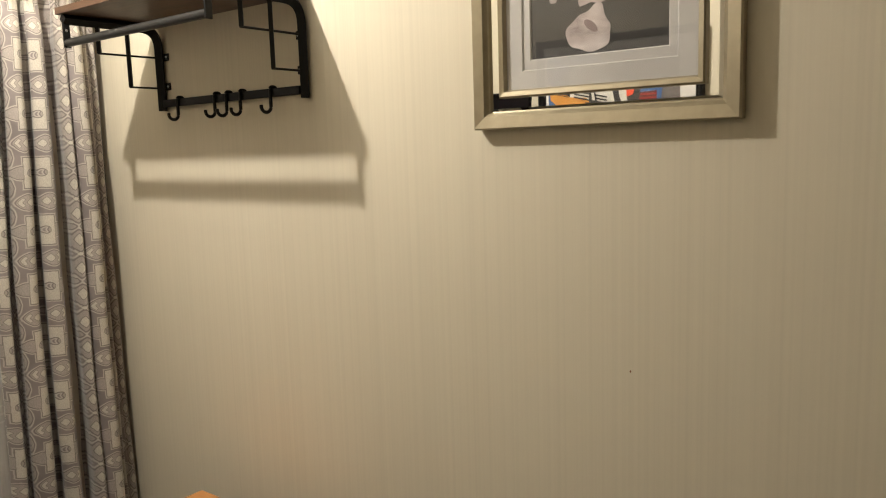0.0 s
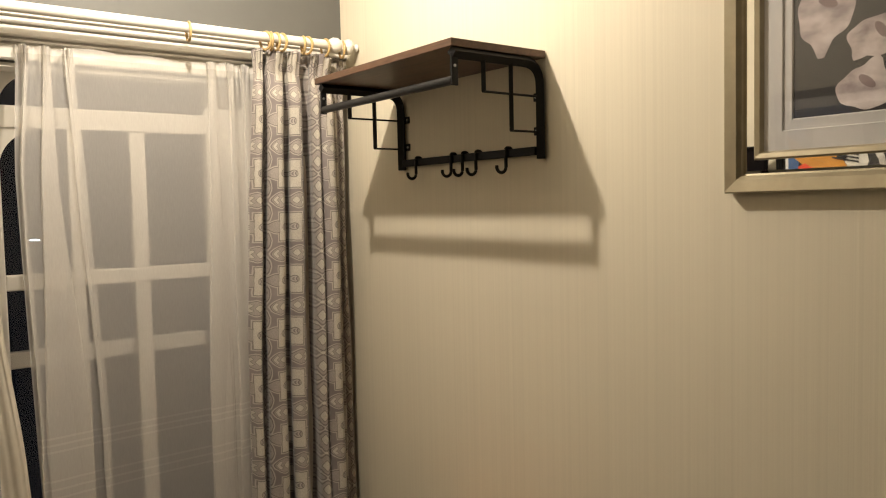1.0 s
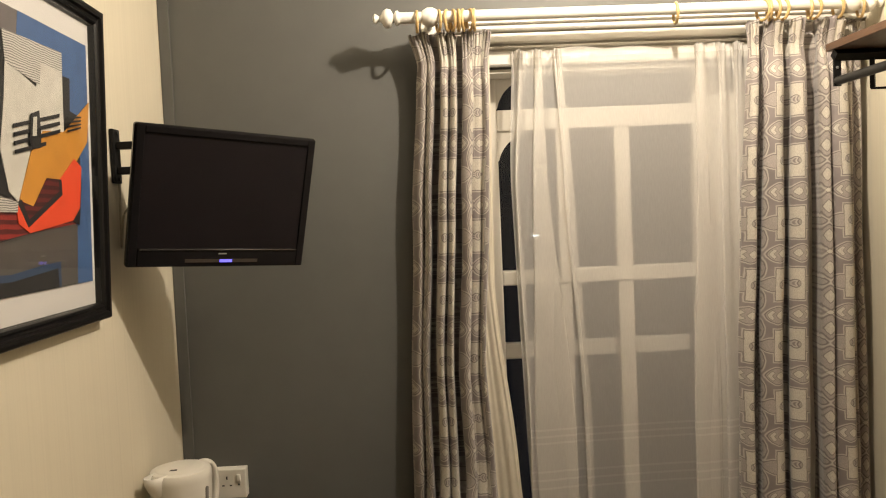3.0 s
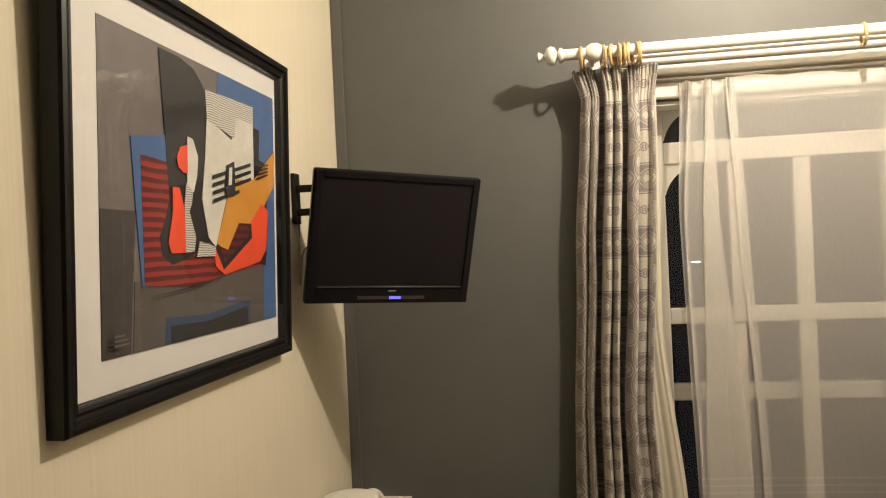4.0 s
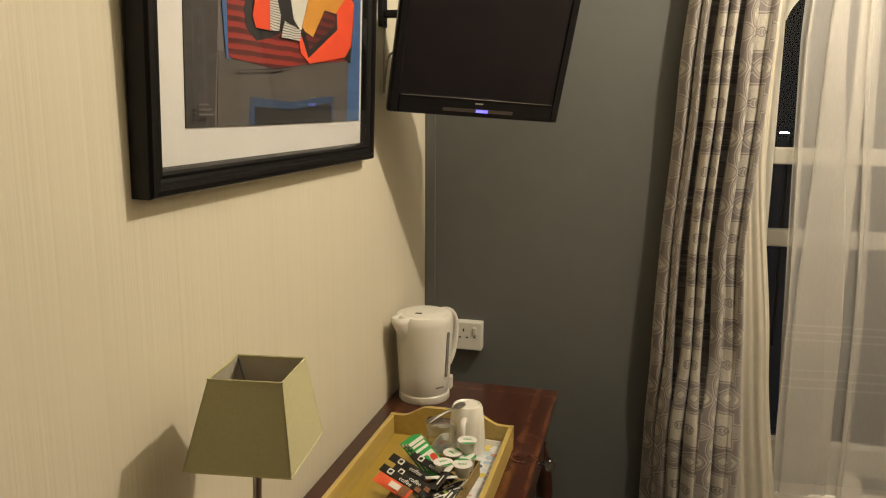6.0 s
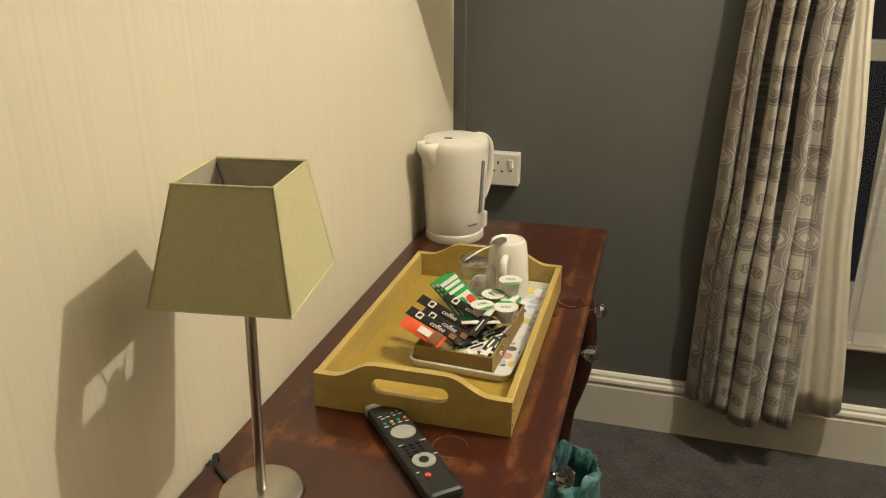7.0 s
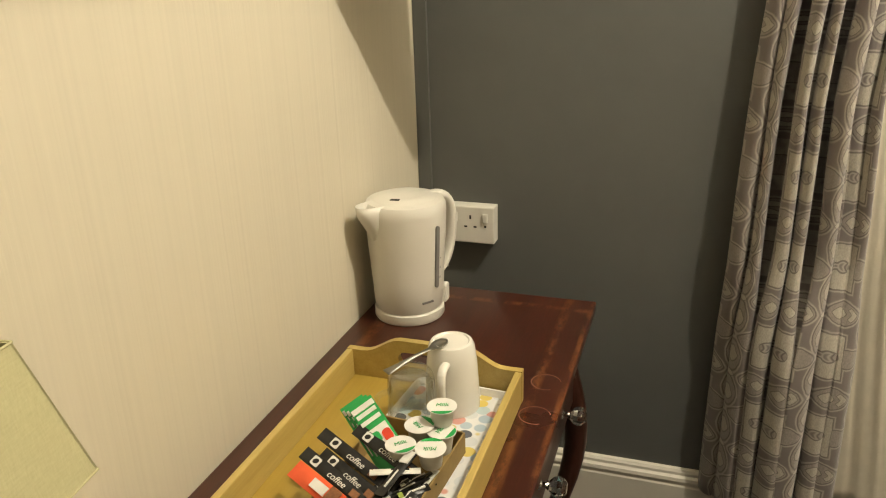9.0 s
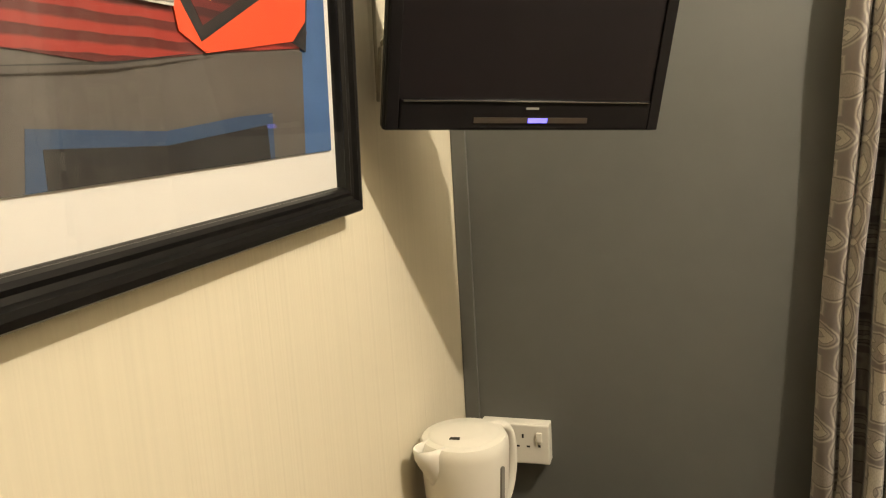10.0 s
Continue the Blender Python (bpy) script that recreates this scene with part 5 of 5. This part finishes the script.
for k in range(3):
    o = Vector((0.009 * k, -0.004 * k + 0.008, 0.004 * k - 0.006))
    t, m = sachet("tea_envelope", "green and white tea bag envelope", tuple(Vector((0.190, -0.817, 0.760)) + o), tuple(Vector((0.274, -0.870, 0.718)) + o), 0.035, 0.0016, GREEN, 28, (("white_end", -0.044, 0, 0.008, 0.033, PRINTWHITE), ("white_stripe", -0.034, 0, 0.006, 0.029, PRINTWHITE), ("white_stripe", -0.022, 0, 0.006, 0.029, PRINTWHITE), ("white_panel", 0.010, 0, 0.040, 0.029, PRINTWHITE)))
    if k == 2:
        part("emblem", slab(bmesh.new(), rounded_rect(-0.004, 0.012, -0.014, 0.000, 0.004, 3), m @ Matrix.Translation((0, 0, 0.0024)), 0.0008), GREEN, t)
        part("emblem", slab(bmesh.new(), rounded_rect(0.000, 0.018, 0.002, 0.014, 0.005, 3), m @ Matrix.Translation((0, 0, 0.0024)), 0.0008), REDP, t)
sachet("chocolate_sachet", "orange and brown hot chocolate sachet", (0.174, -0.928, 0.728), (0.250, -0.952, 0.712), 0.024, 0.004, CHOCOR, 25, (("cup_print", 0.006, 0, 0.024, 0.012, PRINTWHITE), ("dark_band", 0.028, 0, 0.016, 0.022, BEAN)))
rng = random.Random(4)
for k in range(32):
    cx, cy = rng.uniform(0.266, 0.325), rng.uniform(-0.940, -0.865)
    an = rng.uniform(0.6, 1.7)
    hl = rng.uniform(0.022, 0.034)
    z = ZM + 0.010 + 0.0008 * k
    dx, dy, dz = hl * math.cos(an), hl * math.sin(an), rng.uniform(-0.006, 0.006)
    p0, p1 = (min(max(cx - dx, 0.215), 0.331), min(max(cy - dy, -0.946), -0.78), z - dz), (min(max(cx + dx, 0.215), 0.331), min(max(cy + dy, -0.946), -0.78), z + dz)
    white = k % 3 == 0
    sachet("sugar_stick", "narrow white sugar stick" if white else "narrow black and white sugar stick", p0, p1, 0.012, 0.0028, SACHETWHITE if white else FOILBLACK, rng.uniform(-30, 30), (("print_bar", 0.004, 0, 0.022, 0.003, FOILBLACK if white else PRINTWHITE), ("end_band", -hl * 0.72, 0, 0.006, 0.0105, LIME if k % 4 == 0 else PRINTWHITE)))
sachet("sugar_stick", "narrow white sugar stick", (0.306, -0.860, 0.738), (0.291, -0.932, 0.722), 0.015, 0.003, FOILBLACK, 10, (("white_end", -0.024, 0, 0.020, 0.013, PRINTWHITE), ("print_bar", 0.012, 0.002, 0.028, 0.002, PRINTWHITE)))
sachet("sugar_stick", "narrow white sugar stick", (0.266, -0.905, 0.728), (0.322, -0.878, 0.726), 0.014, 0.003, SACHETWHITE, -8, (("print_bar", 0.006, 0, 0.022, 0.003, FOILBLACK),))

# milk pots
POT = plain("translucent_pot_plastic", (0.54, 0.52, 0.46), 0.35, bump=0.0)
for i, (x, y, top, turn) in enumerate(((0.314, -0.788, 0.762, 0.4), (0.290, -0.808, 0.741, 2.6), (0.286, -0.858, 0.742, 0.9), (0.324, -0.850, 0.742, 3.5), (0.319, -0.806, 0.7355, 1.5))):
    hgt = 0.026 if i != 4 else 0.030
    pot = thing("milk_pot", (x, y, top - hgt), "small plastic milk pot with a printed foil lid", "milk pot", "milk pots")
    pm = Matrix.Translation((x, y, top - hgt)) @ Matrix.Rotation(0.12 * math.sin(i * 3), 4, "X")
    smooth(part("cup", lathe(bmesh.new(), [(0, 0), (0.0125, 0), (0.0135, 0.002), (0.0165, hgt - 0.003), (0.0195, hgt - 0.0022), (0.0195, hgt - 0.001), (0, hgt - 0.001)], pm, 28), POT, pot))
    lid = part("lid", lathe(bmesh.new(), [(0, hgt - 0.0008), (0.0198, hgt - 0.0008), (0.0198, hgt), (0, hgt + 0.0002)], pm, 28), PRINTWHITE, pot, "white foil lid with green print")
    lm = pm @ Matrix.Translation((0, 0, hgt + 0.0002)) @ Matrix.Rotation(turn, 4, "Z")
    seg_ = [(0.0190 * math.cos(a), 0.0190 * math.sin(a)) for a in np.linspace(3.85, 5.55, 12)]
    part("green_edge", slab(bmesh.new(), seg_, lm, 0.0004), GREEN, lid)
    lettering("lettering", "Milk", 0.0100, lm @ Matrix.Translation((0, 0.002, 0.0004)), GREEN, lid, 0.0002)

# the small tray stands a little askew, with all that lies on it
askew = Matrix.Translation((0.27, -0.78, 0)) @ Matrix.Rotation(radians(-4), 4, "Z") @ Matrix.Translation((-0.27, 0.78, 0))
for ob in scene.collection.objects:
    if ob.parent is None and ob.name.split(".")[0] in ("melamine_tray", "cardboard_box", "coffee_sachet", "tea_envelope", "chocolate_sachet", "sugar_stick", "milk_pot"):
        ob.matrix_basis = askew @ Matrix.Translation(ob.location)

# upturned mug, upturned glass cup, teaspoon
CHINA = plain("white_china", (0.76, 0.73, 0.66), 0.18, vary=0.02, bump=0.0)
mug = thing("mug", (0.280, -0.644, ZM), "plain white china mug standing upside down", "mug")
mm = Matrix.Translation((0.280, -0.644, ZM + 0.0005))
smooth(part("cup", lathe(bmesh.new(), [(0.037, 0.0), (0.041, 0.0), (0.0412, 0.004), (0.0405, 0.03), (0.038, 0.075), (0.0345, 0.102), (0.031, 0.1085), (0.027, 0.1095), (0.025, 0.1075), (0, 0.1075), (0, 0.104), (0.03, 0.102), (0.0345, 0.075), (0.037, 0.03), (0.037, 0.0)], mm, 48), CHINA, mug))
hdir = Vector((0.06, -0.98)).normalized()
hp = [(0.036, 0.088), (0.056, 0.090), (0.066, 0.075), (0.066, 0.040), (0.058, 0.024), (0.039, 0.020)]
smooth(part("handle", tube(bmesh.new(), rounded([(0.280 + hdir.x * r, -0.644 + hdir.y * r, ZM + z) for r, z in hp], 0.010, 4), 0.0046, 12, flat=1.5, up=(-hdir.y, hdir.x, 0)), CHINA, mug), 60)
def thin_glass():
    n = Nodes("clear_thin_glass")
    lw = n.add("ShaderNodeLayerWeight", Blend=0.5).outputs["Facing"]
    fac = n.math("MULTIPLY_ADD", n.math("POWER", lw, 2.6), 0.85, 0.07)
    tr = n.add("ShaderNodeBsdfTransparent", Color=(0.97, 0.98, 0.97, 1))
    gl = n.add("ShaderNodeBsdfGlossy", Roughness=0.03)
    mx = n.add("ShaderNodeMixShader", i0=fac, i1=tr.outputs[0], i2=gl.outputs[0])
    n.t.links.new(mx.outputs[0], n.out.inputs[0])
    return n.m


GLASS = thin_glass()
gc = (0.238, -0.707)
cup = thing("glass_cup", (*gc, ZM), "clear glass cup standing upside down", "glass")
smooth(part("bowl", lathe(bmesh.new(), [(0.0345, 0.0), (0.0365, 0.0), (0.037, 0.002), (0.0355, 0.04), (0.034, 0.074), (0.031, 0.083), (0.028, 0.086), (0.024, 0.0835), (0, 0.083), (0, 0.076), (0.027, 0.075), (0.0315, 0.069), (0.033, 0.03), (0.0345, 0.0)], Matrix.Translation((*gc, ZM + 0.0005)), 40), GLASS, cup))
hp = [(0.034, 0.062), (0.052, 0.060), (0.056, 0.040), (0.050, 0.020), (0.035, 0.016)]
hd2 = Vector((-0.75, -0.66))
smooth(part("handle", tube(bmesh.new(), rounded([(gc[0] + hd2.x * r, gc[1] + hd2.y * r, ZM + z) for r, z in hp], 0.008, 3), 0.004, 10, up=(-hd2.y, hd2.x, 0)), GLASS, cup), 60)
spoon = thing("teaspoon", (0.25, -0.70, 0.78), "stainless steel teaspoon resting on the upturned cups", "spoon")
s0, s1 = Vector((0.277, -0.654, 0.7835)), Vector((0.213, -0.737, 0.7640))
m, ln = axes_from(s0, s1)
b = bmesh.new()
rows = []
for i in range(25):
    s = i / 24
    if s < 0.28:
        e = s / 0.28
        wv, dp = 0.0115 * math.sqrt(max(1 - (2 * e - 1) ** 2, 0)) * (1.08 - 0.16 * e), -0.004 * math.sin(math.pi * e)
    else:
        e = (s - 0.28) / 0.72
        wv, dp = 0.0036 + 0.0044 * e ** 2, 0.003 * math.sin(math.pi * e)
    wv = max(wv, 0.0018)
    rows.append([b.verts.new(m @ Vector((-ln / 2 + s * ln, wv * k / 3, dp * (1 - (k / 3) ** 2) + 0.002))) for k in range(-3, 4)])
for a, c in zip(rows, rows[1:]):
    for k in range(6):
        b.faces.new((a[k], a[k + 1], c[k + 1], c[k]))
thicken(smooth(part("spoon_body", b, plain("spoon_steel", (0.25, 0.24, 0.215), 0.45, 1.0, bump=0.0), spoon)), 0.0012)

# ---- remote control ----
RA, RD = Vector((0.186, -1.084)), Vector((0.664, -0.747)).normalized()
RM = Matrix(((RD.x, -RD.y, 0, RA.x), (RD.y, RD.x, 0, RA.y), (0, 0, 1, DZ), (0, 0, 0, 1)))
rem = thing("remote_control", (0.25, -1.16, DZ), "black television remote with grey pads and coloured buttons", "remote")
RBLACK = plain("black_soft_plastic", (0.016, 0.017, 0.016), 0.42, vary=0.2, scale=60)
RGREY = plain("pale_grey_buttons", (0.36, 0.36, 0.34), 0.45, scale=60)
b = boxed(0.0, 0.215, -0.0245, 0.0245, 0.0, 0.019, bevel=0.006)
b.transform(RM)
part("body", b, RBLACK, rem)
b = boxed(-0.007, 0.004, -0.025, 0.025, 0.002, 0.020, bevel=0.004)
b.transform(RM)
part("end_cap", b, RGREY, rem, "pale grey end cap")


def on_remote(name, pts, material, h=0.0012, z=0.0188, label=""):
    part(name, slab(bmesh.new(), pts, RM @ Matrix.Translation((0, 0, z)), h), material, rem, label)


on_remote("round_pad", ellipse(0.078, 0.0, 0.0155, 0.0175, 28), RGREY, 0.0022, label="pale grey oval pad")
on_remote("ring_pad", ellipse(0.146, 0.0, 0.0150, 0.0155, 28), RGREY, 0.0020, label="pale grey ring pad")
on_remote("ring_centre", ellipse(0.146, 0.0, 0.0065, 0.0065, 20), RBLACK, 0.0030)
for k, (nm, c) in enumerate((("blue", (0.03, 0.20, 0.36)), ("yellow", (0.66, 0.50, 0.03)), ("green", (0.02, 0.32, 0.16)), ("red", (0.66, 0.16, 0.06)))):
    on_remote("colour_button", ellipse(0.050 - 0.001 * k, -0.0155 + 0.0103 * k, 0.0026, 0.0026, 12), plain(nm + "_button", c, 0.4, bump=0.0), 0.0022, label=nm + " button")
for x, y, w in ((0.030, -0.015, 0.006), (0.036, -0.013, 0.005), (0.034, -0.005, 0.006), (0.028, 0.004, 0.003), (0.034, 0.005, 0.004), (0.026, 0.012, 0.003), (0.033, 0.014, 0.006), (0.056, -0.015, 0.007), (0.054, -0.004, 0.004), (0.053, 0.006, 0.006), (0.054, 0.016, 0.005), (0.104, -0.014, 0.007), (0.104, 0.017, 0.008), (0.165, -0.017, 0.004), (0.138, 0.020, 0.006)):
    on_remote("print_mark", [(x - 0.0008, y - w / 2), (x + 0.0008, y - w / 2), (x + 0.0008, y + w / 2), (x - 0.0008, y + w / 2)], PRINTWHITE, 0.0005)
for r in range(4):
    for c in range(3):
        on_remote("number_button", ellipse(0.106 + 0.0075 * r + 0.002, -0.011 + 0.010 * c, 0.0022, 0.0034, 10), RBLACK, 0.0020)
on_remote("colour_button", ellipse(0.176, -0.008, 0.004, 0.004, 12), plain("red_power_button", (0.6, 0.09, 0.05), 0.4, bump=0.0), 0.0022, label="red button")

# ---- waste bin with a teal liner ----
bin_ = thing("waste_bin", (0.402, -0.675, 0), "small waste bin lined with a teal plastic bag", "waste bin")
bc = Matrix.Translation((0.402, -0.675, 0))
smooth(part("bucket", lathe(bmesh.new(), [(0, 0.0), (0.052, 0.0), (0.054, 0.004), (0.066, 0.285), (0.068, 0.290), (0.063, 0.290), (0.054, 0.008), (0, 0.006)], bc, 40), plain("dark_bin_plastic", (0.03, 0.05, 0.055), 0.4), bin_))
n = Nodes("teal_bag_film")
n.set(Base_Color=n.ramp(n.noise(22, detail=3), [(0.3, (0.10, 0.40, 0.42)), (0.7, (0.50, 0.78, 0.78))]), Roughness=0.12, Transmission_Weight=0.55, IOR=1.25)
n.bump(n.noise(38, (1, 1, 0.35), 5, 0.65), 0.9, 0.012)
b = bmesh.new()
rings = []
for j, (r, h) in enumerate(((0.087, 0.13), (0.091, 0.20), (0.093, 0.26), (0.095, 0.300), (0.094, 0.320), (0.088, 0.326), (0.080, 0.315), (0.075, 0.27), (0.070, 0.20), (0.062, 0.10), (0.03, 0.05))):
    ring = []
    for k in range(72):
        a = 2 * math.pi * k / 72
        cr_ = 0.016 * noise.noise(Vector((3.5 * math.cos(a) * 1.6, 3.5 * math.sin(a) * 1.6, j * 0.55))) + 0.003 * math.sin(17 * a + j * 0.9 + 3 * math.sin(3 * a)) * (1 if j > 2 else 0.4)
        lift = 0.022 * noise.noise(Vector((2 * math.cos(a), 2 * math.sin(a), 9.0))) if j in (3, 4, 5, 6) else 0
        ring.append(b.verts.new((0.402 + 0.84 * (r + cr_) * math.cos(a), -0.675 + 0.84 * (r + cr_) * math.sin(a), h + lift)))
    rings.append(ring)
for a, c in zip(rings, rings[1:]):
    for k in range(72):
        b.faces.new((a[k], a[(k + 1) % 72], c[(k + 1) % 72], c[k]))
bmesh.ops.recalc_face_normals(b, faces=b.faces[:])
thicken(smooth(part("bag_liner", b, n.m, bin_, "crumpled teal plastic bag liner"), 70), 0.0006)

# ---- pine cabinet by the papered wall, only its corner in view ----
PINE = wood("orange_pine", (0.40, 0.17, 0.045), (0.58, 0.28, 0.09), 1, 4, 0.4)
cab = thing("bedside_cabinet", (1.74, -0.85, 0), "small orange pine bedside cabinet", "cabinet")
part("top", boxed(1.54, 1.938, -1.06, -0.636, 0.480, 0.500, bevel=0.004), PINE, cab)
part("body", boxed(1.565, 1.925, -1.045, -0.650, 0.03, 0.4798, bevel=0.003), PINE, cab)
part("drawer_front", boxed(1.552, 1.5648, -1.03, -0.665, 0.33, 0.465, bevel=0.003), PINE, cab)
part("door", boxed(1.552, 1.5648, -1.03, -0.665, 0.06, 0.32, bevel=0.003), PINE, cab)
part("plinth", boxed(1.575, 1.915, -1.035, -0.660, 0.0, 0.0298), PINE, cab)

# ---- ceiling lamp, above the view ----
cl = thing("ceiling_lamp", (1.30, -0.75, TOP), "plain white ceiling lamp holder with a bare warm bulb", "ceiling lamp")
smooth(part("rose", lathe(bmesh.new(), [(0, 0), (0.045, 0), (0.045, -0.010), (0.030, -0.022), (0, -0.024)][::-1], Matrix.Translation((1.30, -0.75, TOP)), 32), wh, cl))
part("bulb_cap", lathe(bmesh.new(), [(0, -0.070), (0.014, -0.070), (0.016, -0.024), (0, -0.024)], Matrix.Translation((1.30, -0.75, TOP)), 20), wh, cl)

# ---- small specks on the papered wall and a white bowl behind the net ----
tagged(part("wall_scuff", slab(bmesh.new(), ellipse(0, 0, 0.0016, 0.0025, 9), Matrix(((0, 0, -1, W - 0.0002), (-1, 0, 0, -1.914), (0, 1, 0, 1.023), (0, 0, 0, 1))), 0.0006), BEAN), "tiny brown scuff mark on the wallpaper", "scuff", kind="structure")
bowl = thing("bowl", (1.23, 0.03, WZ0), "white bowl upside down on the window sill behind the net", "bowl")
smooth(part("bowl_body", lathe(bmesh.new(), [(0.052, 0.0), (0.055, 0.0), (0.050, 0.020), (0.035, 0.036), (0.015, 0.042), (0, 0.043)], Matrix.Translation((1.23, 0.03, WZ0 - 0.001)), 32), CHINA, bowl))
